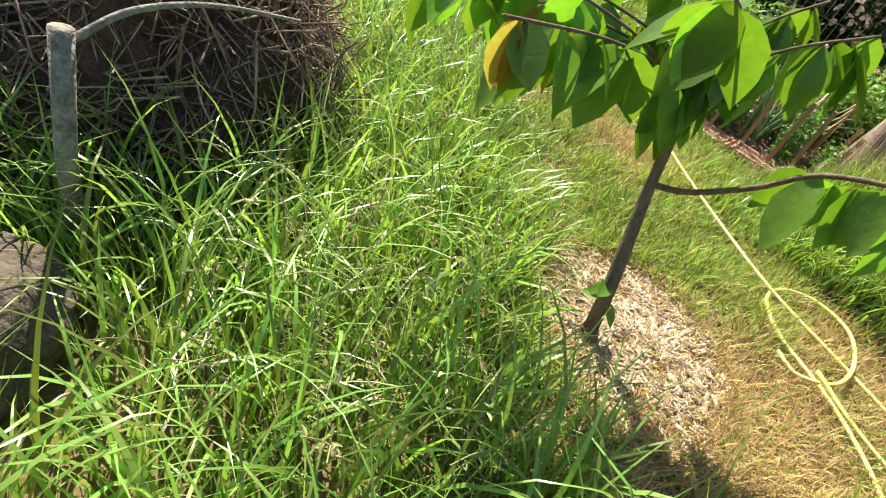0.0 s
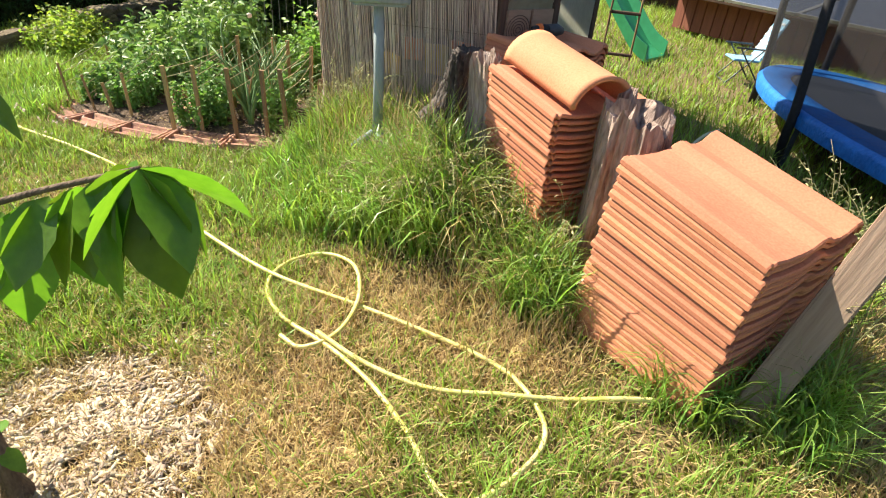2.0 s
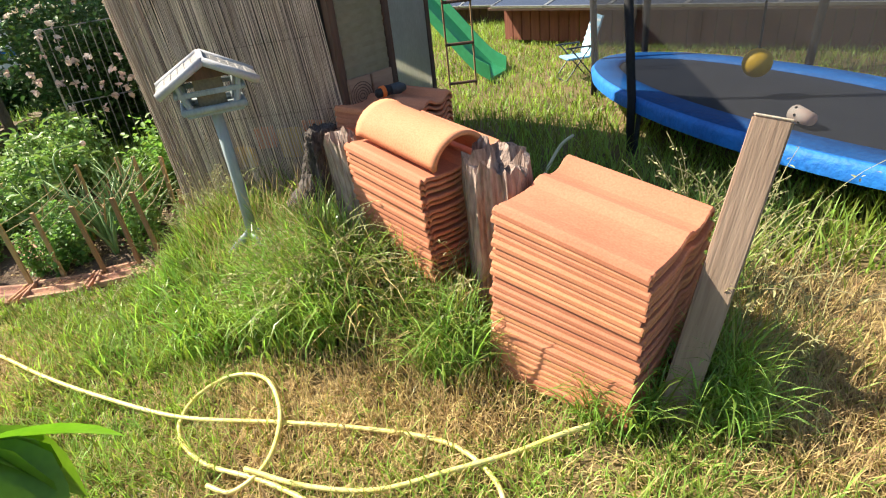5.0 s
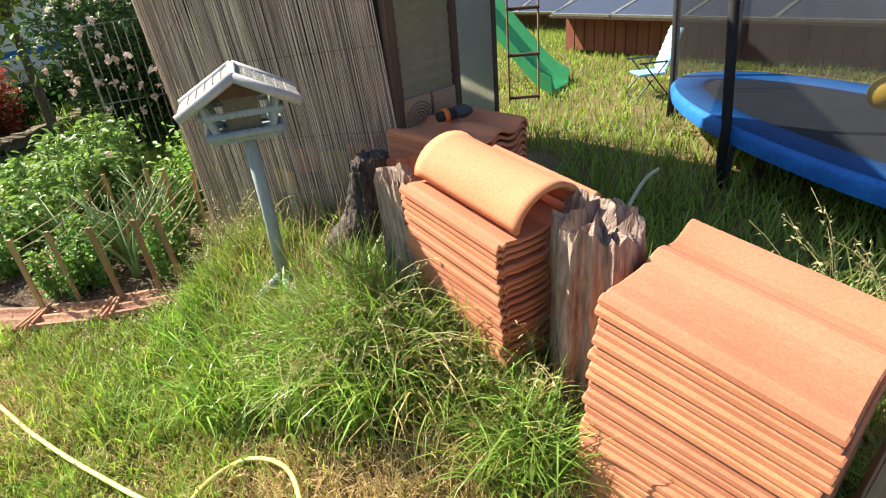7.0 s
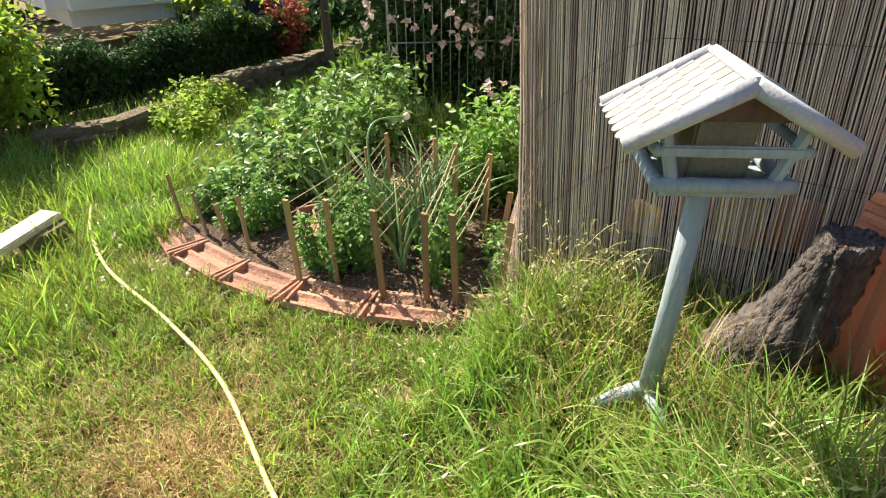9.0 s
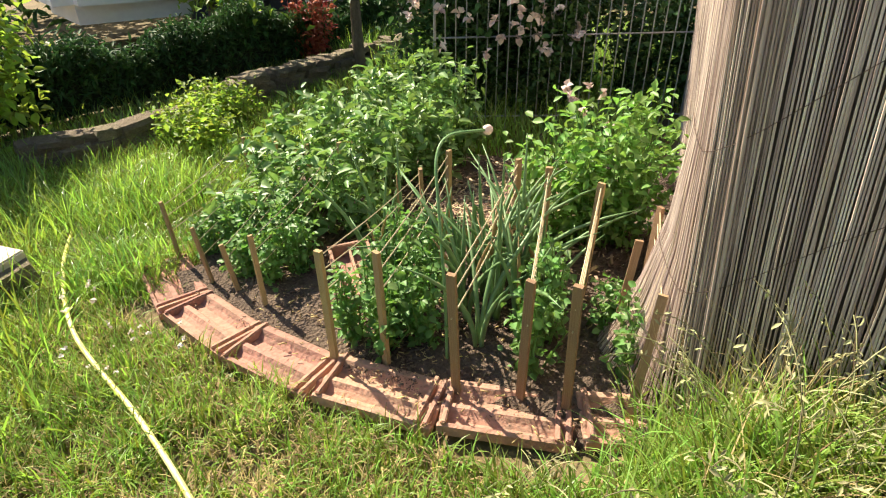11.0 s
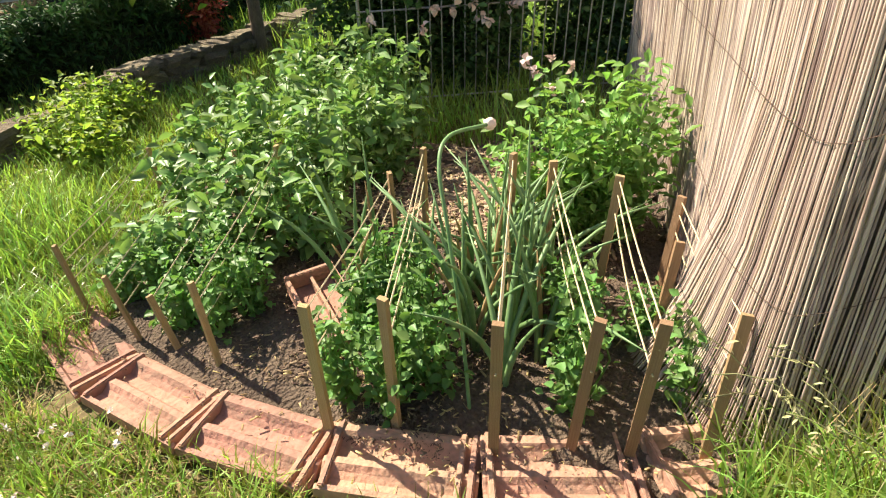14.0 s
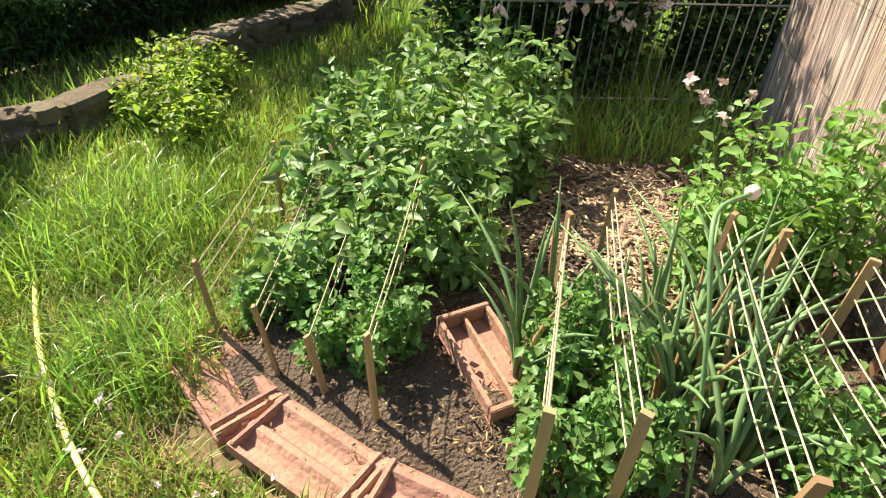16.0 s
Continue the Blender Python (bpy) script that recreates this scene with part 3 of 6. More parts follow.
feeder = bird_feeder(2.527, 1.903, -37.5)
feeder.matrix_world = Matrix.Translation((2.527, 1.903, 0.325)) @ Matrix.Rotation(0.044, 4, (-0.725, 0.688, 0)).inverted() @ pose(0, 0, 0, 0, 0, -37.5) @ Matrix.Diagonal((0.82, 0.84, 0.88, 1))


# ---- reed screen and greenhouse ----
def screen_curve(n):
    pts = smooth_line([(x, y, 0) for x, y in SCREEN], 24)
    acc = [0]
    for a, b in zip(pts, pts[1:]):
        acc.append(acc[-1] + (b - a).length)
    s = np.linspace(0, acc[-1], n)
    return np.c_[np.interp(s, acc, [p.x for p in pts]), np.interp(s, acc, [p.y for p in pts])], s


def reed_screen():
    e = base_empty("reed_screen", 2.86, 2.73, ground_z(2.86, 2.73))
    e.matrix_world = Matrix()
    n = 640
    c, s = screen_curve(n)
    d = np.gradient(c, axis=0)
    d /= np.linalg.norm(d, axis=1)[:, None]
    out = np.c_[d[:, 1], -d[:, 0]] * -1.0            # away from the greenhouse
    corner = int(np.argmin(np.hypot(c[:, 0] - 2.785, c[:, 1] - 2.63)))
    zs = np.array([0.0, 0.12, 0.28, 0.5, 0.8, 1.2, 2.3])
    flare = np.array([0.22, 0.16, 0.10, 0.045, 0.010, 0.0, 0.0])
    past = (np.arange(n) - corner) / n
    amount = 0.05 + np.clip(past / 0.09, 0, 1) * np.exp(-np.maximum(past - 0.11, 0) / 0.045)
    lines = np.zeros((n, len(zs), 3))
    for k, z in enumerate(zs):
        off = flare[k] * amount + rng.normal(0, 0.0015, n)
        lines[:, k, :2] = c + out * off[:, None] + d * rng.normal(0, 0.0015, (n, 1)) + np.array([-0.045, 0.06]) * (z - 0.4)
        lines[:, k, 2] = heights(c[:, 0], c[:, 1]) + z + rng.normal(0, 0.006, n) * (k in (0, 6))
    v, q = joined_tubes(lines, rng.uniform(0.0017, 0.0028, n), 6)
    reeds = link_mesh("reed_matting", mesh_from("reed_matting", v, q), REED, e)
    reeds["kind"] = "stuff"
    for k, z in enumerate((0.1, 0.45, 0.8, 1.15, 1.5, 1.85, 2.2)):
        off = np.interp(z, zs, flare) * amount + 0.0060
        p = np.c_[c + out * off[:, None] + np.array([-0.045, 0.06]) * (z - 0.4), heights(c[:, 0], c[:, 1]) + z + 0.012 * np.sin(s * 2 + k)]
        part("binding_wire", tube([tuple(x) for x in p[::6]], 0.0008, 4), DARKWOOD, e)
    lv, lq = joined_tubes(np.stack([lines[corner - 2] + [-0.006, 0.006, 0], lines[corner] + [-0.008, 0.004, 0]]), np.array([0.004, 0.0035]), 8)
    link_mesh("edge_cane", mesh_from("edge_cane", lv, lq), REED, e, "stout pale edge canes")
    return tagged(e, "tall weathered reed mat screen flaring out at its foot", "reed screen")


reed_screen()


def sheet(name, a, b, z0, z1, th, material, parent=None, label="", ribs=0):
    """An upright panel from a to b on plan, with horizontal ribs if wanted."""
    a, b = Vector(a), Vector(b)
    L = (b - a).length
    ang = math.degrees(math.atan2(b.y - a.y, b.x - a.x))
    bm = box(L, th, z1 - z0, pose(0, 0, 0), 0.002)
    ob = part(name, bm, material, parent, label)
    ob.matrix_world = pose((a.x + b.x) / 2, (a.y + b.y) / 2, z0, 0, 0, ang)
    rib = None
    for k in range(ribs):
        if rib is None:
            piece = part("rib", box(L * 0.98, th + 0.008, (z1 - z0) / ribs * 0.45, None, 0.002), material, ob)
            rib = piece.data
        else:
            piece = link_mesh("rib", rib, None, ob)
        piece.matrix_local = pose(0, 0, (z1 - z0) * (k + 0.3) / ribs)
    return ob


def greenhouse():
    e = base_empty("greenhouse", 3.7, 2.4, 0)
    e.matrix_world = Matrix()
    g = 0.05
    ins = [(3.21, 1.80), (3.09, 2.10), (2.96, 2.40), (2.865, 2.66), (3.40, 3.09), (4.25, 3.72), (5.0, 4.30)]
    # added dark sheets, so that the gaps between the reeds read as shaded
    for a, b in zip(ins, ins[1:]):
        sheet("wall_sheet", a, b, g, 2.3, 0.006, GAP_SHADE, e, "dark sheet added behind the reeds as shade in their gaps")
    sheet("door_panel", (3.21, 1.755), (3.52, 1.70), 0.55, 2.3, 0.02, DOORSHEET, e, "dirty ribbed translucent door panel", 34)
    sheet("side_sheet", (3.56, 1.70), (4.62, 2.10), g, 2.3, 0.006, PLASTIC, e, "cloudy greenish plastic sheet")
    sheet("back_sheet", (4.62, 2.10), (5.0, 4.30), g, 2.3, 0.006, PLASTIC, e)
    for x, y in ((3.19, 1.765), (3.535, 1.695), (4.62, 2.10), (4.98, 4.27), (2.91, 2.66)):
        part("corner_post", box(0.045, 0.045, 2.3, pose(x, y, g - 0.03, 0, 0, -10), 0.004), DARKWOOD, e)
    roof = bmesh.new()
    ring = ins + [(5.04, 4.30), (4.66, 2.06), (3.55, 1.66), (3.15, 1.73)]
    lo = [roof.verts.new((x, y, 2.35)) for x, y in ring]
    hi = [roof.verts.new((x, y, 2.37)) for x, y in ring]
    roof.faces.new(lo[::-1])
    roof.faces.new(hi)
    for k in range(len(ring)):
        roof.faces.new((lo[k], lo[(k + 1) % len(ring)], hi[(k + 1) % len(ring)], hi[k]))
    part("roof_sheet", roof, PLASTIC, e)
    return tagged(e, "small greenhouse of dark posts and cloudy plastic sheets", "greenhouse")


greenhouse()


def knot_board(x, y, w, h, rz, rings):
    e = base_empty("knotty_board", x, y, 0.76, rz)
    part("board", box(w, 0.018, h, None, 0.004), KNOT, e)
    if rings:
        for k in range(5):
            r = 0.014 + 0.014 * k
            p = [(r * 1.1 * math.cos(a), -0.0095, h * 0.5 + r * math.sin(a)) for a in [2 * math.pi * i / 24 for i in range(25)]]
            part("knot_ring", tube(p, 0.0022, 4), DARKWOOD, e)
    return tagged(e, "short brown wooden board with grain rings above the tile stack", "board", "boards on the door")


knot_board(3.275, 1.722, 0.155, 0.19, -10, True)
knot_board(3.435, 1.694, 0.150, 0.19, -10, False)


def hand_tool(x, y, z, rz):
    """A short orange and black garden tool lying on the tiles."""
    e = base_empty("hand_tool", x, y, z, rz)
    part("grip", tube([(-0.08, 0, 0.03), (-0.03, 0, 0.035), (0.0, 0, 0.035)], [0.020, 0.027, 0.024], 12), BLACK, e, smooth=True)
    part("collar", tube([(-0.055, 0, 0.034), (-0.035, 0, 0.035)], [0.028, 0.030], 12), ORANGE, e, "bright orange ring", True)
    part("head", tube([(0.0, 0, 0.035), (0.05, 0, 0.034), (0.085, 0, 0.03)], [0.026, 0.030, 0.016], 12), DKMETAL, e, smooth=True)
    return tagged(e, "small orange and black hand tool lying on tiles", "tool")


tm = stack_3 @ pose(-0.02, 0.02, 0.012, 0, 0, 70)
hand_tool(tm.translation.x, tm.translation.y, tm.translation.z, -25)
foil = bmesh.new()
for k in range(6):
    bm_box(foil, 0.05, 0.035, 0.006, stack_1 @ pose(-0.19 + 0.025 * (k % 3), -0.02 + 0.035 * (k // 3), 0.001 + 0.004 * (k % 2), 0, 0, 30 * k), 0.002)
tagged(part("foil_scrap", foil, GREYP), "crumpled grey foil scrap lying on the tile stack", "scrap")


# coloured plastic bags between the mat and the sheet, seen through the reeds
def plastic_bag(x, y, z, w, h, material, label, seed):
    bm = box(w, 0.010, h, None, 0.004)
    bmesh.ops.subdivide_edges(bm, edges=bm.edges[:], cuts=2, use_grid_fill=True)
    for v in bm.verts:
        v.co += Vector((0, 0.003 * noise.noise(v.co * 25 + Vector((seed, 0, 0))), 0.02 * noise.noise(v.co * 12 + Vector((0, seed, 0)))))
    ob = part("plastic_bag", bm, material, smooth=True)
    ob.matrix_world = pose(x, y, z, 0, 0, -65.6)
    return tagged(ob, label, "bag", "bags behind the reed mat")


plastic_bag(3.107, 1.93, 0.60, 0.13, 0.17, ORANGE, "orange plastic bag behind the reed mat", 1)
plastic_bag(3.052, 2.06, 0.58, 0.13, 0.16, YELLOW, "yellow plastic bag behind the reed mat", 2)
plastic_bag(2.998, 2.18, 0.64, 0.11, 0.12, ORANGE, "orange plastic bag behind the reed mat", 3)
plastic_bag(2.945, 2.30, 0.54, 0.11, 0.11, YELLOW, "yellow plastic bag behind the reed mat", 4)


# ---- yellow hose ----
def hose(name, pts, r, material, label, close=False):
    p = smooth_line([(x, y, ground_z(x, y) + z - 0.006) for x, y, z in pts], 10)
    ob = part(name, tube(p, r, 10), material, smooth=True)
    return tagged(ob, label, "hose")


hose("garden_hose", [(1.45, 5.1, 0.03), (1.41, 4.6, 0.06), (1.44, 4.04, 0.07), (1.59, 3.45, 0.07), (1.68, 2.94, 0.07), (1.68, 2.4, 0.07), (1.70, 2.02, 0.065), (1.75, 1.6, 0.06), (1.88, 1.22, 0.05),
                     (1.97, 0.92, 0.045), (2.02, 0.66, 0.04), (1.98, 0.48, 0.04), (1.87, 0.37, 0.04), (1.65, 0.37, 0.04), (1.55, 0.44, 0.04), (1.62, 0.66, 0.045), (1.66, 0.88, 0.055), (1.66, 1.10, 0.06),
                     (1.64, 1.35, 0.05), (1.70, 1.55, 0.05), (1.84, 1.64, 0.05), (1.99, 1.60, 0.05), (2.02, 1.43, 0.06), (1.90, 1.24, 0.07), (1.72, 1.12, 0.075), (1.60, 1.16, 0.05), (1.58, 1.26, 0.05)],
     0.0080, HOSE, "long pale yellow garden hose looped on the lawn")
hose("garden_hose", [(1.66, 1.16, 0.085), (1.70, 0.95, 0.06), (1.78, 0.74, 0.05), (1.92, 0.56, 0.06), (2.05, 0.42, 0.05), (2.16, 0.31, 0.05), (2.26, 0.21, 0.035), (2.34, 0.10, 0.03), (2.36, -0.1, 0.03)],
     0.0080, HOSE, "pale yellow hose end running to the tile stack")
hose("garden_hose", [(3.15, 0.62, 0.03), (3.3, 0.72, 0.05), (3.62, 0.92, 0.05), (4.0, 1.0, 0.16), (4.2, 0.98, 0.28), (4.35, 0.95, 0.30)], 0.010, HOSE_PALE, "thin pale hose rising from long grass")


# ---- cherry sapling ----
def leaf_mesh(name, L, W, curl, material=None):
    material = material or LEAF
    bm = bmesh.new()
    n = 7
    rows = []
    for i in range(n + 1):
        f = i / n
        w = W * 0.5 * (math.sin(math.pi * min(1, f * 0.96 + 0.04)) ** 0.8) * (1.15 - 0.3 * f) if 0 < i < n else 0.001
        z = -curl * L * f * f
        ser = 1 + (0.05 if i % 2 else -0.03)
        rows.append([bm.verts.new((f * L, -w * ser, z + 0.22 * w)), bm.verts.new((f * L, -w * 0.5, z + 0.06 * w)), bm.verts.new((f * L, 0, z)), bm.verts.new((f * L, w * 0.5, z + 0.06 * w)), bm.verts.new((f * L, w * ser, z + 0.22 * w))])
    for a, b in zip(rows, rows[1:]):
        for k in range(4):
            bm.faces.new((a[k], b[k], b[k + 1], a[k + 1]))
    me = bpy.data.meshes.new(name)
    bm.to_mesh(me)
    bm.free()
    me.polygons.foreach_set("use_smooth", [True] * len(me.polygons))
    me.materials.append(material)
    return me


def sapling():
    e = base_empty("cherry_sapling", 0.80, 1.18, ground_z(0.8, 1.18))
    e.matrix_world = Matrix()
    trunk = smooth_line([(0.80, 1.18, -0.01), (0.795, 1.24, 0.2), (0.79, 1.32, 0.40), (0.785, 1.37, 0.53), (0.76, 1.40, 0.75), (0.73, 1.42, 0.98), (0.72, 1.42, 1.14)], 5)
    part("trunk", tube(trunk, [0.026 - 0.018 * i / (len(trunk) - 1) + (0.012 if i < 2 else 0) for i in range(len(trunk))], 12), BARK, e, smooth=True)
    br = smooth_line([(0.785, 1.37, 0.53), (0.81, 1.25, 0.60), (0.84, 1.10, 0.74), (0.87, 1.0, 0.86), (0.95, 0.84, 0.95), (1.08, 0.66, 1.03)], 5)
    part("branch", tube(br, [0.010 - 0.006 * i / (len(br) - 1) for i in range(len(br))], 8), BARK, e, smooth=True)
    tops = [[(0.76, 1.40, 0.75), (0.52, 1.32, 0.90), (0.24, 1.26, 0.98)], [(0.75, 1.41, 0.85), (0.86, 1.33, 1.0), (0.98, 1.26, 1.10)], [(0.74, 1.42, 0.95), (0.60, 1.20, 1.05), (0.46, 1.02, 1.10)],
            [(0.73, 1.42, 1.00), (0.45, 1.46, 1.06), (0.16, 1.50, 1.08)], [(0.74, 1.42, 0.92), (0.88, 1.48, 1.02), (1.0, 1.5, 1.10)], [(0.75, 1.41, 0.80), (0.58, 1.44, 0.90), (0.40, 1.44, 0.94)], [(0.60, 1.36, 0.86), (0.36, 1.20, 0.92), (0.10, 1.06, 0.94)], [(0.50, 1.33, 0.90), (0.22, 1.36, 0.92), (-0.02, 1.34, 0.90)]]
    for t in tops:
        part("branch", tube(smooth_line(t, 4), 0.0038, 6), BARK, e, smooth=True)
    r = random.Random(4)
    kinds = [leaf_mesh("leaf", 0.185, 0.100, 0.18), leaf_mesh("leaf", 0.165, 0.088, 0.35), leaf_mesh("leaf", 0.145, 0.084, 0.08)]
    turning = leaf_mesh("leaf", 0.15, 0.085, 0.2, LEAF_YELLOW)

    def put(p, az, drop, size=1.0, kind=None):
        ob = link_mesh("leaf", kind or r.choice(kinds), None, e)
        ob.matrix_world = pose(*p, 0, drop, az) @ pose(0, 0, 0, r.uniform(-35, 35)) @ Matrix.Scale(size, 4)
    for k in range(13):
        put(br[-1], k * 137.5 + r.uniform(-20, 20), 34 + 3.6 * k + r.uniform(-8, 8), r.uniform(0.8, 1.1))
    for k in range(22):
        q = Vector(br[-2]).lerp(Vector(br[-12]), (k + r.random()) / 22)
        put(q, 318 + (95 if k % 2 else -95) + r.uniform(-35, 35), r.uniform(40, 80), r.uniform(0.75, 1.1))
    for t in tops:
        for k in range(12):
            q = Vector(t[1]).lerp(Vector(t[2]), r.random()) if k % 3 else Vector(t[0]).lerp(Vector(t[1]), r.random())
            put(q, r.uniform(0, 360), r.uniform(35, 90), r.uniform(0.85, 1.25))
    for k in range(18):
        z = r.uniform(0.74, 1.12)
        put((0.74 + r.uniform(-0.02, 0.02), 1.41, z), r.uniform(0, 360), r.uniform(20, 80), r.uniform(0.8, 1.15))
    for k in range(9):
        put(Vector(tops[7][0]).lerp(Vector(tops[7][2]), r.uniform(0.2, 1)) if k % 2 else Vector(tops[6][1]).lerp(Vector(tops[6][2]), r.random()), r.uniform(0, 360), r.uniform(50, 90), r.uniform(0.7, 1), turning)
    for k in range(5):
        put((0.80, 1.22 + 0.01 * k, 0.17 + 0.012 * k), r.uniform(0, 360), r.uniform(-20, 40), 0.5)
    return tagged(e, "young cherry sapling with drooping broad green leaves", "tree")


sapling()


def chips(name, cx, cy, rx, ry, n, size, material, label, category, lift=0.0, keep=None):
    a = rng.uniform(0, 2 * np.pi, n)
    q = np.abs(rng.normal(0, 0.55, n)) ** 0.8 * (1 + 0.22 * np.sin(3 * a + 1) + 0.12 * np.sin(7 * a))
    x, y = cx + rx * q * np.cos(a), cy + ry * q * np.sin(a)
    if keep is not None:
        ok = keep(x, y)
        x, y, n = x[ok], y[ok], int(ok.sum())
    big = rng.uniform(0, 1, n) ** 3
    L, W = size * (0.4 + 2.0 * big), size * (0.10 + 0.34 * big) * rng.uniform(0.5, 1.3, n)
    th, tilt = rng.uniform(0, np.pi, n), rng.normal(0, 0.18, (n, 2))
    z = heights(x, y) + 0.004 + lift + rng.uniform(0, 0.010, n)
    u, v = np.c_[np.cos(th), np.sin(th), tilt[:, 0]] * L[:, None] / 2, np.c_[-np.sin(th), np.cos(th), tilt[:, 1]] * W[:, None] / 2
    c = np.c_[x, y, z]
    h = np.array([0, 0, 0.002])
    vs = np.stack([c - u - v, c + u - v, c + u + v, c - u + v, c - u - v + h, c + u - v + h, c + u + v + h, c - u + v + h], 1).reshape(-1, 3)
    b = (np.arange(n) * 8)[:, None]
    quads = np.concatenate([b + np.array([f]) for f in ([4, 5, 6, 7], [0, 1, 5, 4], [1, 2, 6, 5], [2, 3, 7, 6], [3, 0, 4, 7])])
    ob = link_mesh(name, mesh_from(name, vs, quads), material)
    return tagged(ob, label, category, "", "stuff")


chips("wood_chip_mulch", 0.98, 1.26, 0.39, 0.45, 9000, 0.026, MULCH, "ring of pale wood chips round the sapling", "mulch", 0.0, lambda x, y: patchy(x, y, 9.0, 4) * 0.6 + patchy(x, y, 21.0, 2) * 0.4 + rng.normal(0, 0.10, len(x)) > 0.36)


# ---- brush pile ----
def brush_pile():
    e = base_empty("brush_pile", -0.75, 2.0, ground_z(-0.75, 2.0))
    e.matrix_world = Matrix()
    # solid dark filler under the twigs; its colour paints the heap's inner shade
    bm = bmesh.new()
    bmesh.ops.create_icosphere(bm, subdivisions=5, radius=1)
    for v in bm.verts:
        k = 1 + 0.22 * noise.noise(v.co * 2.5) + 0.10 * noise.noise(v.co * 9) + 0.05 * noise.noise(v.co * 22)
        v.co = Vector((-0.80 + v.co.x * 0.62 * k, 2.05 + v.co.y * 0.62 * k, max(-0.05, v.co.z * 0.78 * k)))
    part("mound", bm, mat("brush_inner_shade", (0.075, 0.045, 0.035), 0.95, (0.14, 0.085, 0.06), 12, 60, 1.0, dist=0.03), e, "dark mound standing in for the shade inside the brush")
    n = 2600
    a, u = rng.uniform(0, 2 * np.pi, n), rng.uniform(0.0, 1.0, n)
    rad = np.sqrt(1 - u ** 2)
    c = np.c_[-0.80 + 0.66 * rad * np.cos(a), 2.05 + 0.66 * rad * np.sin(a), 0.82 * u]
    d = rng.normal(0, 1, (n, 3)) * [1, 1, 0.8] + np.c_[0.5 * np.cos(a), 0.5 * np.sin(a), -0.7 * rad]
    d /= np.linalg.norm(d, axis=1)[:, None]
    L = rng.uniform(0.08, 0.36, n)[:, None]
    bend = rng.normal(0, 0.04, (n, 3))
    lines = np.stack([c - d * L * 0.5, c + bend * L * 3, c + d * L * 0.5], 1)
    lines[:, :, 2] = np.maximum(lines[:, :, 2], 0.0)
    v, q = joined_tubes(lines, rng.uniform(0.001, 0.0038, n), 4)
    link_mesh("brushwood", mesh_from("brushwood", v, q), TWIG, e)["kind"] = "stuff"
    return tagged(e, "dark heap of dry twigs and brushwood", "brush pile")


brush_pile()
post = tube([(-0.70, 1.17, -0.05), (-0.71, 1.18, 0.30), (-0.70, 1.20, 0.60)], [0.026, 0.024, 0.025], 10)
tagged(part("old_post", post, LICHEN, smooth=True), "thin lichen-grey post standing before the brush pile", "post")
pale = smooth_line([(-0.69, 1.22, 0.57), (-0.60, 1.30, 0.63), (-0.46, 1.40, 0.65), (-0.28, 1.58, 0.60)], 6)
tagged(part("fallen_branch", tube(pale, [0.010 - 0.006 * i / len(pale) for i in range(len(pale))], 8), LICHEN, smooth=True), "bare pale arching branch lying across the brush", "branch")
rock = bmesh.new()
bmesh.ops.create_icosphere(rock, subdivisions=4, radius=1)
for v in rock.verts:
    k = 1 + 0.25 * noise.noise(v.co * 1.8) + 0.06 * noise.noise(v.co * 8)
    v.co = Vector((-0.84 + v.co.x * 0.26 * k, 0.82 + v.co.y * 0.26 * k, v.co.z * 0.17 * k + 0.05))
tagged(part("boulder", rock, mat("shaded_rock", (0.15, 0.12, 0.10), 0.9, (0.07, 0.055, 0.045), 8, 50, 0.8, dist=0.02)), "rough grey-brown stump lump in the grass", "stone")


# ---- bed edging ----
def edging_tile_mesh():
    """A clay pan lying along the bed: two hollows, ribs and a raised rim at its end."""
    bm = bmesh.new()
    prof = [(-0.5, 0.0), (-0.49, 0.030), (-0.43, 0.034), (-0.40, 0.016), (-0.28, 0.012), (-0.2, 0.022), (-0.14, 0.036), (-0.05, 0.034), (0.02, 0.015), (0.18, 0.010), (0.26, 0.022), (0.32, 0.038), (0.43, 0.036), (0.49, 0.026), (0.5, 0.0)]
    L, W = 0.372, 0.20
    rows = []
    for fx in (-0.5, -0.485, 0.485, 0.5):
        rows.append([bm.verts.new((fx * L, fy * W, max(0.0, z - (0.004 if abs(fx) > 0.49 else 0.0)))) for fy, z in prof])
    for a, b in zip(rows, rows[1:]):
        for k in range(len(prof) - 1):
            bm.faces.new((a[k], b[k], b[k + 1], a[k + 1]))
    bm.faces.new([v for v in rows[0]])
    bm.faces.new([v for v in rows[-1]][::-1])
    me = bpy.data.meshes.new("edging_tile")
    bm.to_mesh(me)
    bm.free()
    me.materials.append(CLAY_OLD)
    return me


EDGE = edging_tile_mesh()
RIB = bpy.data.meshes.new("end_rib")
rib_bm = box(0.015, 0.19, 0.034, None, 0.003)
rib_bm.to_mesh(RIB)
rib_bm.free()
RIB.materials.append(CLAY_OLD)
edge_line = smooth_line([(1.80, 4.42, 0), (1.79, 4.25, 0), (1.83, 4.0, 0), (1.93, 3.72, 0), (2.08, 3.42, 0), (2.30, 3.13, 0), (2.55, 2.88, 0), (2.82, 2.66, 0)], 20)
acc = 0.0
spots = []
for a, b in zip(edge_line, edge_line[1:]):
    acc += (b - a).length
    if acc >= 0.375 * len(spots) + 0.18:
        spots.append((a, b - a))
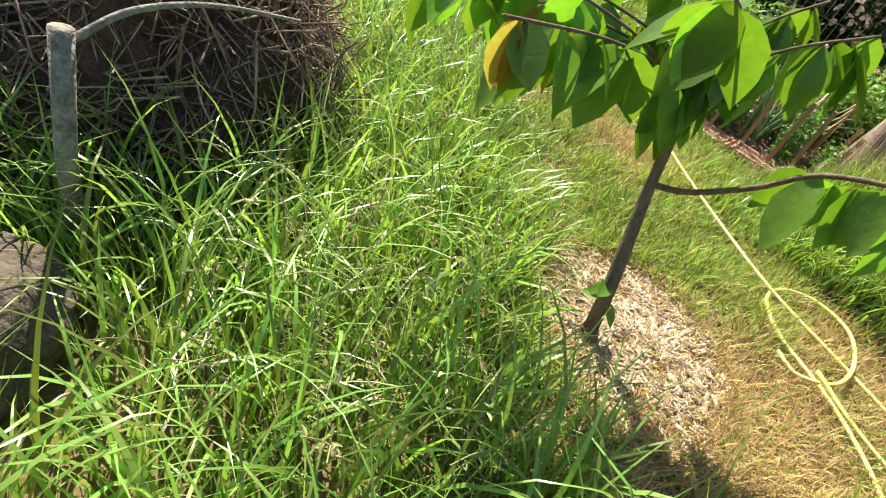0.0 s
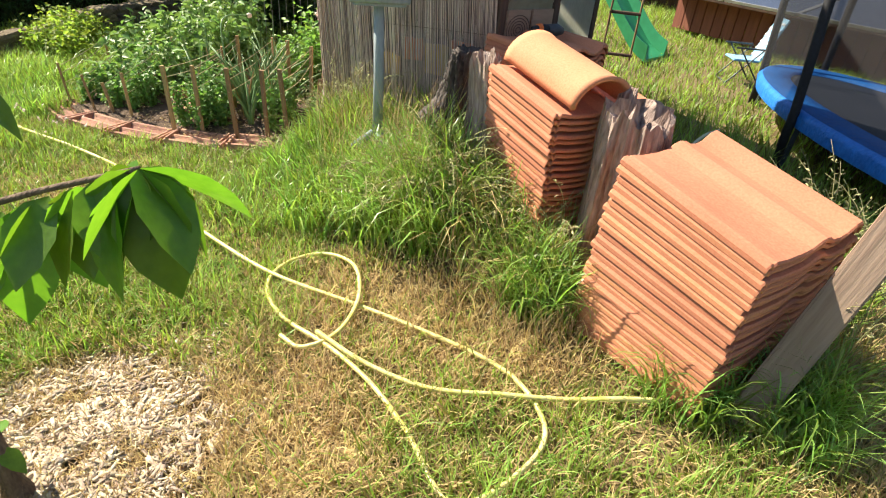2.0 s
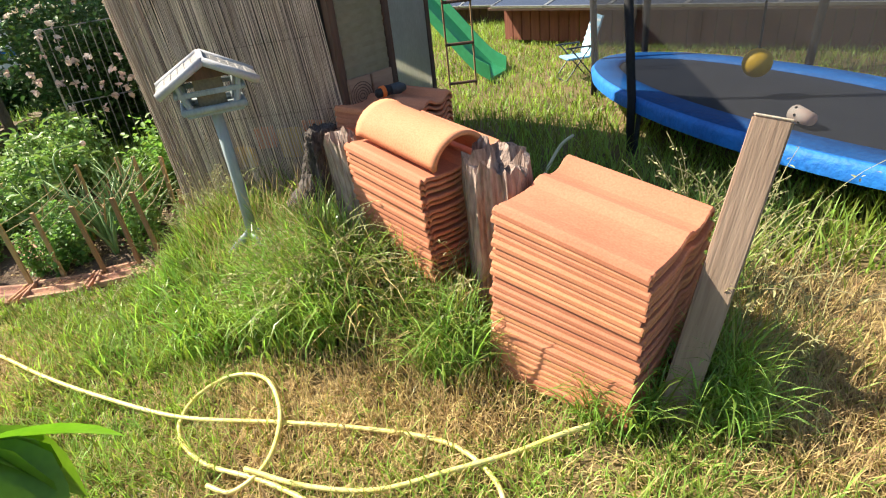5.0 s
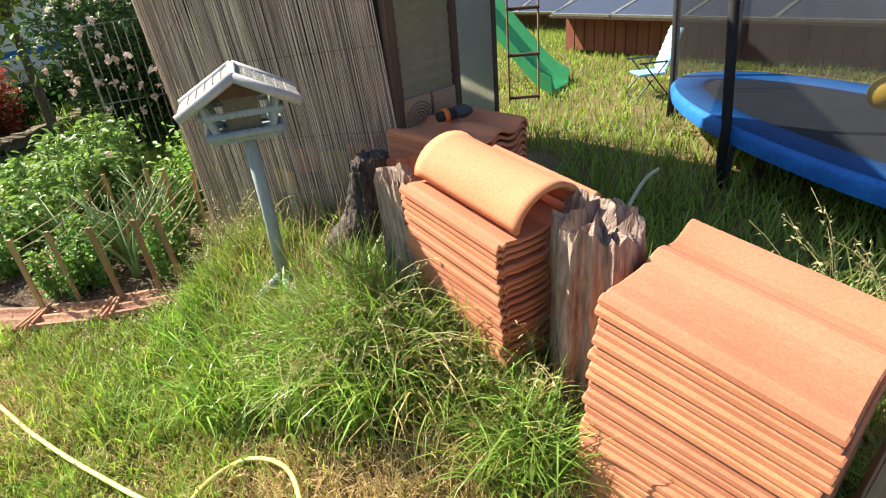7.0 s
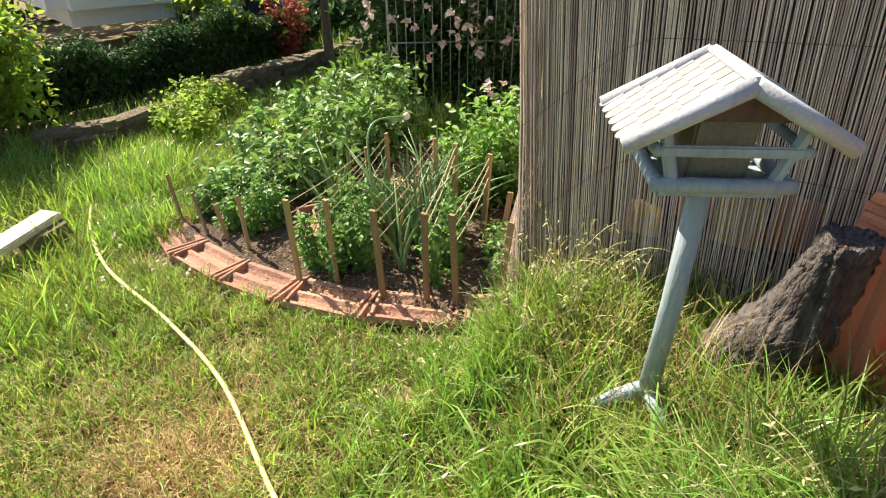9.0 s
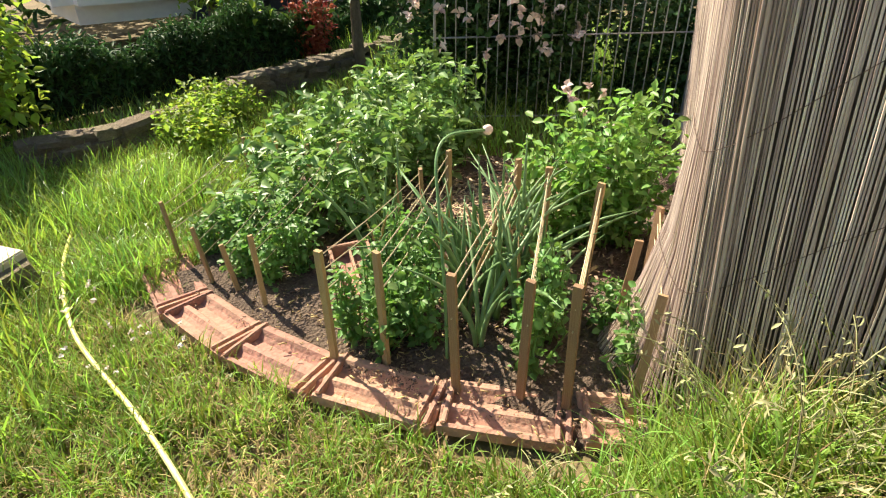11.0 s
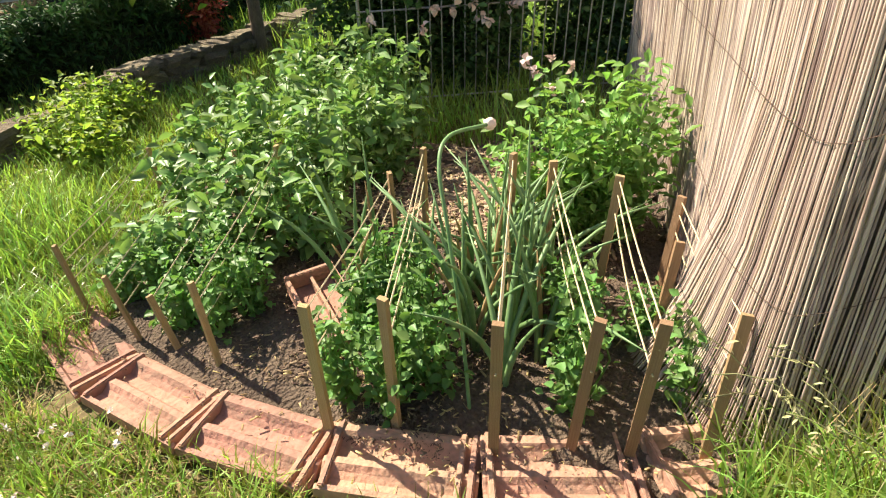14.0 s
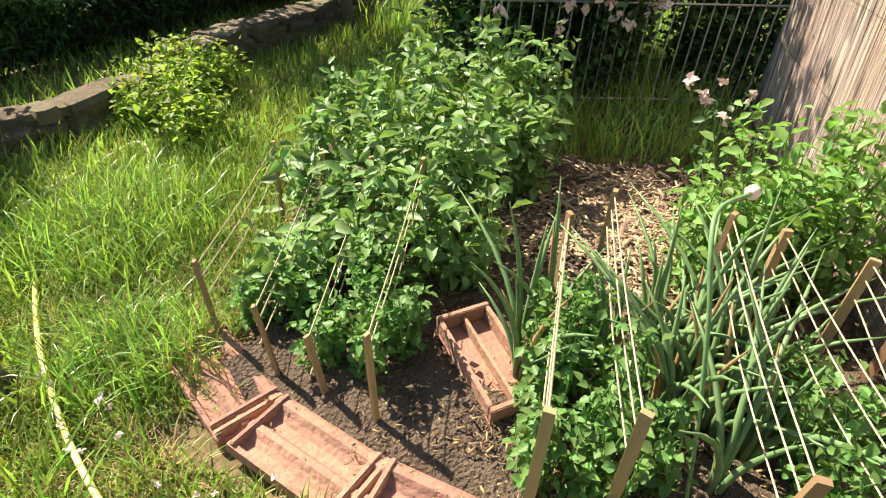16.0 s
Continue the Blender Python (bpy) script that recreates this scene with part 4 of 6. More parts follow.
for p, d in spots:
    t = link_mesh("edging_tile", EDGE, None)
    t.matrix_world = pose(p.x, p.y, ground_z(p.x, p.y) + 0.012, random.uniform(-3, 3), random.uniform(-2, 2), math.degrees(math.atan2(d.y, d.x)) + random.uniform(-3, 3))
    for fx in (-0.168, 0.140, 0.168):
        link_mesh("end_rib", RIB, None, t).matrix_local = pose(fx, 0, 0.010)
    tagged(t, "weathered terracotta tile laid as bed edging", "edging tile", "tiles edging the bed")


def clay_block(x, y, rz):
    """A hollow terracotta block, open on top, lying in the bed."""
    e = base_empty("clay_block", x, y, ground_z(x, y))
    part("floor_plate", box(0.20, 0.34, 0.012, None, 0.002), CLAY_OLD, e)
    for sx in (-1, 1):
        part("long_wall", box(0.016, 0.306, 0.068, pose(sx * 0.091, 0, 0.013), 0.003), CLAY_OLD, e)
    for sy in (-1, 1):
        part("end_wall", box(0.20, 0.016, 0.07, pose(0, sy * 0.162, 0.013), 0.003), CLAY_OLD, e)
    part("middle_rib", box(0.012, 0.30, 0.05, pose(0, 0, 0.013), 0.002), CLAY_OLD, e)
    e.matrix_world = pose(x, y, ground_z(x, y) + 0.045, 4, -3, rz) @ Matrix.Diagonal((0.85, 1.05, 0.8, 1))
    tagged(e, "open terracotta block with ribs lying in the soil", "clay block")


clay_block(2.405, 3.83, -14)


# ---- stakes, strings ----
STAKE_MESH = None


def stake(x, y, z, dx=0.0, dy=0.0, w=0.022):
    """A square wooden stake from the soil to its top at x, y, z; dx, dy: how far its foot stands from under the top."""
    global STAKE_MESH
    g = ground_z(x, y) + 0.0
    if STAKE_MESH is None:
        bm = bmesh.new()
        bm_box(bm, 1, 0.6, 0.96, pose(0, 0, 0.04), 0)
        bmesh.ops.bevel(bm, geom=bm.edges[:], offset=0.012, segments=1, affect="EDGES")
        STAKE_MESH = bpy.data.meshes.new("stake")
        bm.to_mesh(STAKE_MESH)
        bm.free()
        STAKE_MESH.materials.append(STAKE)
    ob = new("stake", STAKE_MESH)
    foot, tip = Vector((x + dx, y + dy, g - 0.05)), Vector((x, y, z))
    ob.matrix_world = Matrix.Translation(foot) @ (tip - foot).to_track_quat("Z", "Y").to_matrix().to_4x4() @ pose(0, 0, 0, 0, 0, random.uniform(-40, 40)) @ Matrix.Diagonal((w, w, (tip - foot).length, 1))
    return tagged(ob, "thin wooden stake pushed into the vegetable bed", "stake", "stakes in the bed")


FRONT = [(1.83, 4.44, 0.26, 0.02, -0.03), (1.90, 4.22, 0.22, 0.03, -0.06), (1.97, 4.06, 0.20, 0.03, -0.05), (2.05, 3.90, 0.29, 0.0, -0.05), (2.14, 3.43, 0.43, 0.01, 0.0), (2.27, 3.32, 0.44, 0.01, 0.0),
         (2.36, 3.07, 0.47, 0.04, 0.03), (2.51, 2.94, 0.47, 0.03, 0.04), (2.57, 2.84, 0.49, 0.05, 0.03), (2.80, 2.77, 0.42, -0.10, -0.04)]
BACK = [(2.30, 4.95, 0.30, 0, 0), (2.42, 4.80, 0.30, 0, 0), (2.52, 4.62, 0.32, 0, 0), (2.62, 4.45, 0.36, 0, 0), (2.74, 3.90, 0.39, 0.02, 0), (2.83, 3.83, 0.47, 0, 0), (2.95, 3.55, 0.50, 0, 0), (2.99, 3.43, 0.50, 0, 0),
        (3.06, 3.25, 0.49, -0.03, 0), (3.24, 3.14, 0.40, -0.02, 0)]
for s in FRONT + BACK + [(3.00, 3.02, 0.40, -0.08, -0.02)]:
    stake(*s, w=0.024 if s[2] > 0.35 else 0.018)
for i, (f, b) in enumerate(zip(FRONT, BACK)):
    for k, h in enumerate((0.02, 0.07, 0.14)):
        a, c = Vector(f[:3]) - Vector((0, 0, h)), Vector(b[:3]) - Vector((0, 0, h * 0.8))
        mid = (a + c) / 2 - Vector((0, 0, 0.012 + 0.01 * k))
        tagged(part("string", tube(smooth_line([a, mid, c], 4), 0.0022, 4), STRING), "taut jute string between two bed stakes", "string", "strings over the bed")


# ---- plants of the bed ----
def plant(name, x, y, h, r, n_stems, leaves, size, material, label, category, ratio=0.55, group="", stemcol=None, flat=0.5, spread=1.0):
    """A leafy plant: several stems with leaves along them."""
    g = ground_z(x, y) + 0.04
    e = base_empty(name, x, y, g)
    e.matrix_world = Matrix()
    a = rng.uniform(0, 2 * np.pi, n_stems)
    tip = np.c_[x + r * rng.uniform(0.2, 1, n_stems) * np.cos(a), y + r * rng.uniform(0.2, 1, n_stems) * np.sin(a), g + h * rng.uniform(0.7, 1.05, n_stems)]
    foot = np.c_[x + 0.4 * r * np.cos(a) * rng.uniform(0, 1, n_stems), y + 0.4 * r * np.sin(a) * rng.uniform(0, 1, n_stems), np.full(n_stems, g - 0.02)]
    mid = (foot + tip) / 2 + rng.normal(0, 0.03, (n_stems, 3)) * [1, 1, 0]
    v, q = joined_tubes(np.stack([foot, mid, tip], 1), np.tile([0.004, 0.003, 0.0015], (n_stems, 1)), 5)
    st = link_mesh("stem", mesh_from("stem", v, q), stemcol or material, e)
    st["kind"] = "stuff"
    k = rng.integers(0, n_stems, leaves)
    t = rng.uniform(0.12, 1.0, leaves)[:, None]
    c = np.where(t < 0.5, foot[k] + (mid[k] - foot[k]) * t * 2, mid[k] + (tip[k] - mid[k]) * (t * 2 - 1)) + rng.normal(0, r * 0.16 * spread, (leaves, 3))
    c[:, 2] = np.maximum(c[:, 2], g + 0.01)
    lf = leaf_cloud("foliage", c, size, material, e, ratio, flat)
    lf["kind"] = "stuff"
    return tagged(e, label, category, group)


for x, y, h in ((2.14, 4.46, 0.28), (2.36, 4.72, 0.36), (2.60, 5.00, 0.46), (2.86, 5.26, 0.46), (2.36, 4.32, 0.34), (2.60, 4.56, 0.45), (2.84, 4.82, 0.54), (3.08, 5.08, 0.52), (3.32, 5.32, 0.54),
                (2.60, 4.20, 0.38), (2.82, 4.40, 0.50), (3.06, 4.62, 0.54), (3.30, 4.84, 0.58), (3.52, 5.06, 0.58), (3.16, 4.46, 0.46), (3.42, 4.68, 0.58)):
    plant("broad_bean_plant", x, y, h, 0.17, 10, 330, 0.062, BEAN, "bushy blue-green broad bean plant in the bed", "bean plant", 0.52, "broad beans in the bed")
for x, y, h in ((2.26, 3.50, 0.28), (2.36, 3.46, 0.34), (2.40, 3.62, 0.30), (2.48, 3.48, 0.38), (2.52, 3.62, 0.34), (2.20, 4.14, 0.28), (2.08, 4.30, 0.22), (2.30, 4.24, 0.30), (2.64, 3.04, 0.32), (2.76, 3.14, 0.34), (2.86, 3.24, 0.30),
                (2.94, 2.92, 0.24), (1.98, 4.42, 0.18), (2.98, 3.06, 0.22), (2.04, 4.14, 0.20), (2.12, 4.02, 0.24), (2.24, 4.02, 0.26), (2.30, 3.38, 0.30), (2.86, 2.86, 0.22), (2.56, 3.76, 0.30), (2.42, 3.34, 0.30), (2.68, 3.72, 0.28)):
    plant("pea_plant", x, y, h, 0.075, 9, 260, 0.029, PEA, "climbing pea plant with small round leaves by stakes", "pea plant", 0.75, "peas in the bed", spread=1.5)
plant("mint_bush", 3.40, 3.52, 0.60, 0.30, 44, 1900, 0.046, MINT, "bright green bushy mint clump beside the reed screen", "herb bush", 0.55)
plant("mint_bush", 3.24, 3.66, 0.42, 0.20, 26, 850, 0.042, MINT, "low bright green herb clump in the bed", "herb bush", 0.55)


def onion(x, y, seed):
    r = random.Random(seed)
    g = ground_z(x, y) + 0.03
    e = base_empty("onion_plant", x, y, g)
    e.matrix_world = Matrix()
    for k in range(6):
        az, L, b = r.uniform(0, 2 * math.pi), r.uniform(0.30, 0.62) * (0.7 if k == 0 else 1), r.uniform(0.05, 0.4 if k == 0 else 0.85)
        pts = []
        for i in range(7):
            f = i / 6
            q = b * f * f * L
            pts.append((x + 0.01 * math.cos(az) + q * math.cos(az), y + 0.01 * math.sin(az) + q * math.sin(az), g + L * f * (1 - 0.35 * b * f)))
        part("leaf", tube(pts, [0.007, 0.009, 0.009, 0.008, 0.0065, 0.0045, 0.001], 6), STRAW if k == 0 else ONION, e, smooth=True)
    return tagged(e, "onion plant with upright hollow blue-green leaves", "onion", "onions in the bed")


for k, (x, y) in enumerate([(2.62, 3.38), (2.70, 3.32), (2.75, 3.45), (2.82, 3.36), (2.68, 3.52), (2.86, 3.52), (2.45, 3.75), (2.52, 3.82), (2.60, 3.80), (2.78, 3.58), (2.90, 3.28), (2.56, 3.22), (2.64, 3.44), (2.74, 3.38), (2.80, 3.48), (2.88, 3.42), (2.84, 3.60), (2.94, 3.38), (2.72, 3.22), (2.66, 3.62), (2.92, 3.62)]):
    onion(x, y, k)
stalk = smooth_line([(2.44, 3.22, 0.03), (2.47, 3.28, 0.25), (2.50, 3.36, 0.50), (2.53, 3.42, 0.63), (2.60, 3.46, 0.675), (2.73, 3.46, 0.67)], 6)
fl = base_empty("onion_flower_stalk", 2.44, 3.22, 0.03)
fl.matrix_world = Matrix()
part("stem", tube(stalk, 0.005, 8), ONION, fl, smooth=True)
bud = bmesh.new()
bmesh.ops.create_icosphere(bud, subdivisions=3, radius=0.016)
for v in bud.verts:
    v.co = v.co * (1 + 0.25 * noise.noise(v.co * 200)) + Vector((2.745, 3.462, 0.668))
part("bud", bud, PETAL, fl, "round whitish flower bud", True)
tagged(fl, "hooked onion flower stalk with a round pale bud", "onion")
chips("bark_mulch", 3.35, 4.02, 0.55, 0.50, 5500, 0.034, BARK_CHIP, "brown and tan bark chips covering the back of the bed", "mulch", 0.05, bed_inside)
chips("bed_crumbs", 2.4, 3.6, 0.6, 0.8, 6000, 0.012, CHIP_DARK, "small crumbs and chaff on the bed soil", "mulch", 0.036, lambda x, y: 1.72 * x + y > 7.36)
chips("spilled_soil", 2.25, 3.4, 0.50, 0.75, 7000, 0.008, CHIP_DARK, "soil and chaff spilled on the edging tiles", "mulch", 0.036, lambda x, y: (1.72 * x + y > 7.08) & (1.72 * x + y < 7.36) & (patchy(x, y, 6.0, 8) > 0.45))

chips("straw_chaff", 2.45, 3.45, 0.62, 0.75, 1500, 0.011, STRAW, "bits of straw and chaff scattered on the bed soil", "mulch", 0.044, bed_inside)
cl = np.c_[rng.uniform(1.40, 1.78, 46), rng.uniform(3.7, 4.7, 46)]
cl = cl[1.72 * cl[:, 0] + cl[:, 1] < 6.9]
clover = leaf_cloud("clover_flowers", np.repeat(np.c_[cl, heights(cl[:, 0], cl[:, 1]) + rng.uniform(0.07, 0.13, len(cl))], 6, axis=0), 0.011, PETAL, None, 0.9, 1.0)
tagged(clover, "small white clover flowers in the lawn", "flowers", "", "stuff")

# ---- rose bush and mesh fence ----
plant("rose_bush", 4.20, 5.72, 1.60, 0.80, 52, 6800, 0.06, ROSELEAF, "large dark rose bush with many pale flowers", "rose bush", 0.6)
plant("rose_bush", 4.95, 5.55, 1.15, 0.5, 30, 2600, 0.06, ROSELEAF, "dark leafy rose bush behind the steel fence", "rose bush", 0.6)
plant("rose_bush", 4.62, 5.28, 1.30, 0.45, 36, 3400, 0.055, ROSELEAF, "dark leafy rose bush behind the steel fence", "rose bush", 0.6)
plant("rose_bush", 4.12, 5.42, 1.15, 0.36, 30, 2800, 0.055, ROSELEAF, "dark leafy rose bush behind the steel fence", "rose bush", 0.6)
plant("rose_bush", 4.42, 5.12, 1.0, 0.32, 26, 2200, 0.055, ROSELEAF, "dark leafy rose bush behind the steel fence", "rose bush", 0.6)
plant("rose_bush", 5.15, 4.92, 1.0, 0.42, 30, 2400, 0.055, ROSELEAF, "dark leafy rose bush behind the steel fence", "rose bush", 0.6)
plant("rose_bush", 5.5, 4.7, 1.1, 0.42, 30, 2000, 0.055, ROSELEAF, "dark leafy rose bush behind the steel fence", "rose bush", 0.6)
rs = rng.uniform(0, 1, (90, 3))
blossom = leaf_cloud("rose_blossom", np.repeat(np.c_[4.2 + (rs[:, 0] - 0.5) * 1.5, 5.45 - 0.55 * np.sin(rs[:, 0] * 3.1) + (rs[:, 1] - 0.5) * 0.4, 0.55 + rs[:, 2] * 0.95], 7, axis=0), 0.045, PETAL, None, 0.9, 1.0)
tagged(blossom, "scattered pale pink and white rose blossoms", "flowers", "", "stuff")


plant("rose_bush", 3.78, 4.02, 0.46, 0.10, 7, 90, 0.045, ROSELEAF, "young rose shoots with open blossoms behind the bed", "rose bush", 0.6)
spray = leaf_cloud("rose_blossom", np.repeat(np.c_[rng.normal(3.76, 0.07, 7), rng.normal(3.98, 0.07, 7), rng.uniform(0.36, 0.54, 7)], 7, axis=0), 0.034, PETAL, None, 0.9, 1.0)
tagged(spray, "open pale pink rose blossoms on young shoots", "flowers", "", "stuff")


def mesh_fence(a, b, h):
    a, b = Vector((*a, ground_z(*a))), Vector((*b, ground_z(*b)))
    e = base_empty("metal_fence", *a)
    e.matrix_world = Matrix()
    n = 24
    for k in range(n + 1):
        p = a.lerp(b, k / n)
        part("bar", tube([p, p + Vector((0, 0, h))], 0.011 if k in (0, n) else 0.0045, 6), STEEL, e)
    for z in (0.1, h * 0.5, h):
        part("rail", tube([a + Vector((0, 0, z)), b + Vector((0, 0, z))], 0.006, 6), STEEL, e)
    return tagged(e, "grey steel bar fence panel behind the bed", "fence")


mesh_fence((3.72, 5.42), (5.05, 4.42), 1.25)


NET = mat("black_net", (0.02, 0.02, 0.022), 0.8, (0.03, 0.03, 0.032), 8, 60, 0)
net_nodes, net_links = NET.node_tree.nodes, NET.node_tree.links
clear, veil = net_nodes.new("ShaderNodeBsdfTransparent"), net_nodes.new("ShaderNodeMixShader")
veil.inputs["Fac"].default_value = 0.48
net_links.new(clear.outputs["BSDF"], veil.inputs[1])
net_links.new(net_nodes["Principled BSDF"].outputs["BSDF"], veil.inputs[2])
net_links.new(veil.outputs["Shader"], net_nodes["Material Output"].inputs["Surface"])


# ---- trampoline ----
def trampoline(cx, cy, rz, a, b, zr):
    g = ground_z(cx, cy)
    e = base_empty("trampoline", cx, cy, g, rz)

    def ring(s, z, n=64):
        return [((a * s if s <= 1 else a + (s - 1)) * math.cos(2 * math.pi * k / n), (b * s if s <= 1 else b + (s - 1)) * math.sin(2 * math.pi * k / n), z) for k in range(n)]
    pad = bmesh.new()
    loops = [[pad.verts.new((x * q, y * q2, z)) for x, y, _ in ring(1.0, 0)] for q, q2, z in ((1.01, 1.02, zr - 0.09), (1.02, 1.03, zr - 0.02), (1.0, 1.0, zr + 0.012), (0.87, 0.72, zr + 0.016), (0.865, 0.71, zr - 0.004))]
    for p, q in zip(loops, loops[1:]):
        for k in range(64):
            pad.faces.new((p[k], p[(k + 1) % 64], q[(k + 1) % 64], q[k]))
    part("edge_pad", pad, BLUE, e, "bright blue padded rim cover", True)
    jm = bmesh.new()
    vs = [jm.verts.new((x * 0.9, y * 0.76, zr - 0.006)) for x, y, _ in ring(1.0, 0)]
    lo = [jm.verts.new((x * 0.9, y * 0.76, zr - 0.012)) for x, y, _ in ring(1.0, 0)]
    jm.faces.new(vs)
    jm.faces.new(lo[::-1])
    part("jumping_mat", jm, JUMPMAT, e, "black woven jumping mat")
    part("frame_tube", tube([*ring(0.985, zr - 0.05), ring(0.985, zr - 0.05)[0]], 0.02, 8), STEEL, e, smooth=True)
    for ang in (18, 75, 165, 220, 285, 340):
        x, y = a * math.cos(radians(ang)), b * math.sin(radians(ang))
        ox, oy = math.cos(radians(ang)) * 0.10, math.sin(radians(ang)) * 0.17
        part("leg", tube([(x * 0.98, y * 0.98, zr - 0.05), (x * 1.0, y * 1.0, 0.0)], 0.017, 8), DKMETAL, e)
        part("net_pole", tube([(x * 1.03, y * 1.05, 0.0), (x * 1.03, y * 1.05, zr), (x * 1.03 + ox, y * 1.05 + oy, 2.3)], 0.030, 10), BLACK, e, "black foam-covered net pole", True)
    net = bmesh.new()
    lo, hi = ([net.verts.new((x * q, y * q2, z)) for x, y, _ in ring(1.0, 0)] for q, q2, z in ((1.0, 1.0, zr + 0.02), (1.05, 1.15, 2.2)))
    for k in range(64):
        net.faces.new((lo[k], lo[(k + 1) % 64], hi[(k + 1) % 64], hi[k]))
    part("safety_net", net, NET, e, "fine black see-through safety net", True)
    return tagged(e, "oval trampoline with blue edge pad and black poles", "trampoline")


TR = (5.14, -0.16)
trampoline(TR[0], TR[1], 46, 1.90, 0.74, 0.385)
ball = base_empty("hanging_ball", 5.10, 0.0, 0.62)
ball.matrix_world = Matrix()
bb = bmesh.new()
bmesh.ops.create_icosphere(bb, subdivisions=4, radius=0.088)
bmesh.ops.translate(bb, vec=(5.10, 0.0, 0.63), verts=bb.verts)
part("ball", bb, YELLOW, ball, smooth=True)
part("cord", tube([(5.10, 0.0, 0.70), (5.10, 0.0, 2.3)], 0.008, 6), DKMETAL, ball)
cup = base_empty("spotted_cup", 3.95, -0.26, 0)
cup.matrix_world = pose(4.50, -0.275, ground_z(TR[0], TR[1]) + 0.385 + 0.055, 0, 90, 35) @ Matrix.Scale(1.35, 4)
part("cup_body", tube([(0, 0, -0.05), (0, 0, 0.0), (0, 0, 0.05)], [0.026, 0.031, 0.036], 16), PETAL, cup, smooth=True)
for k in range(7):
    a, z = 0.9 * k, -0.03 + 0.02 * (k % 4)
    rr = 0.0315 + 0.1 * z
    part("spot", tube([(rr * math.cos(a) * 0.9, rr * math.sin(a) * 0.9, z), (rr * math.cos(a) * 1.05, rr * math.sin(a) * 1.05, z)], 0.006, 8), BLACK, cup, "round dark spot")
tagged(cup, "small pale spotted cup lying on the blue pad", "cup")
tagged(ball, "yellow ball hanging on a cord over the trampoline", "ball")


# ---- slide, rope ladder, chair ----
def slide():
    e = base_empty("slide", 6.9, 2.7, ground_z(6.9, 2.7))
    e.matrix_world = Matrix()
    line = smooth_line([(6.95, 2.62, 0.14), (6.98, 2.85, 0.26), (7.05, 3.25, 0.62), (7.12, 3.7, 1.05)], 6)
    bm = bmesh.new()
    rows = []
    for p in line:
        rows.append([bm.verts.new(p + Vector((dx, 0, dz))) for dx, dz in ((-0.24, 0.14), (-0.23, 0.14), (-0.20, 0.0), (0.20, 0.0), (0.23, 0.14), (0.24, 0.14), (0.22, -0.03), (-0.22, -0.03))])
    for a, b in zip(rows, rows[1:]):
        for k in range(8):
            bm.faces.new((a[k], a[(k + 1) % 8], b[(k + 1) % 8], b[k]))
    bm.faces.new(rows[0][::-1])
    bm.faces.new(rows[-1])
    part("chute", bm, GREENP, e)
    for dx in (-0.2, 0.2):
        part("leg", tube([(7.12 + dx, 3.72, 0.0), (7.12 + dx, 3.7, 1.05)], 0.025, 8), GREENP, e)
    return tagged(e, "green plastic garden slide in long grass", "slide")


slide()
rl = base_empty("rope_ladder", 5.6, 2.35, 0)
rl.matrix_world = Matrix()
for dx in (-0.10, 0.10):
    part("rope", tube([(5.62 + dx * 0.7, 2.38 - dx, 0.32), (5.62 + dx * 0.7, 2.38 - dx, 2.4)], 0.009, 6), STAKE, rl)
for z in (0.36, 0.70, 1.05, 1.4):
    part("rung", tube([(5.55, 2.49, z), (5.69, 2.27, z)], 0.014, 8), DARKWOOD, rl)
tagged(rl, "hanging rope ladder with dark wooden rungs", "ladder")


def folding_chair(x, y, rz):
    e = base_empty("folding_chair", x, y, ground_z(x, y), rz)
    part("seat", box(0.42, 0.42, 0.035, pose(0, 0, 0.36), 0.012), CHAIRBLUE, e)
    back = part("backrest", box(0.42, 0.03, 0.70, pose(0, 0.20, 0.37, -20), 0.012), CHAIRBLUE, e)
    for k in range(6):
        part("slat", box(0.40, 0.012, 0.032, pose(0, 0.20, 0.37, -20) @ pose(0, -0.02, 0.05 + 0.11 * k), 0.005), WHITE, back, "white stripe of the cover")
    for sx in (-1, 1):
        part("leg", tube([(sx * 0.24, -0.26, 0), (sx * 0.24, 0.20, 0.56)], 0.012, 8), DKMETAL, e)
        part("leg", tube([(sx * 0.24, 0.30, 0), (sx * 0.24, -0.16, 0.56)], 0.012, 8), DKMETAL, e)
        part("armrest", box(0.04, 0.46, 0.025, pose(sx * 0.25, -0.02, 0.56), 0.008), DKMETAL, e)
    part("stretcher", tube([(-0.24, -0.24, 0.02), (0.24, -0.24, 0.02)], 0.010, 6), DKMETAL, e)
    return tagged(e, "folding garden chair with blue striped cover in grass", "chair")


chair = folding_chair(6.85, 1.72, -140)
chair.matrix_world = chair.matrix_world @ Matrix.Scale(0.58, 4)


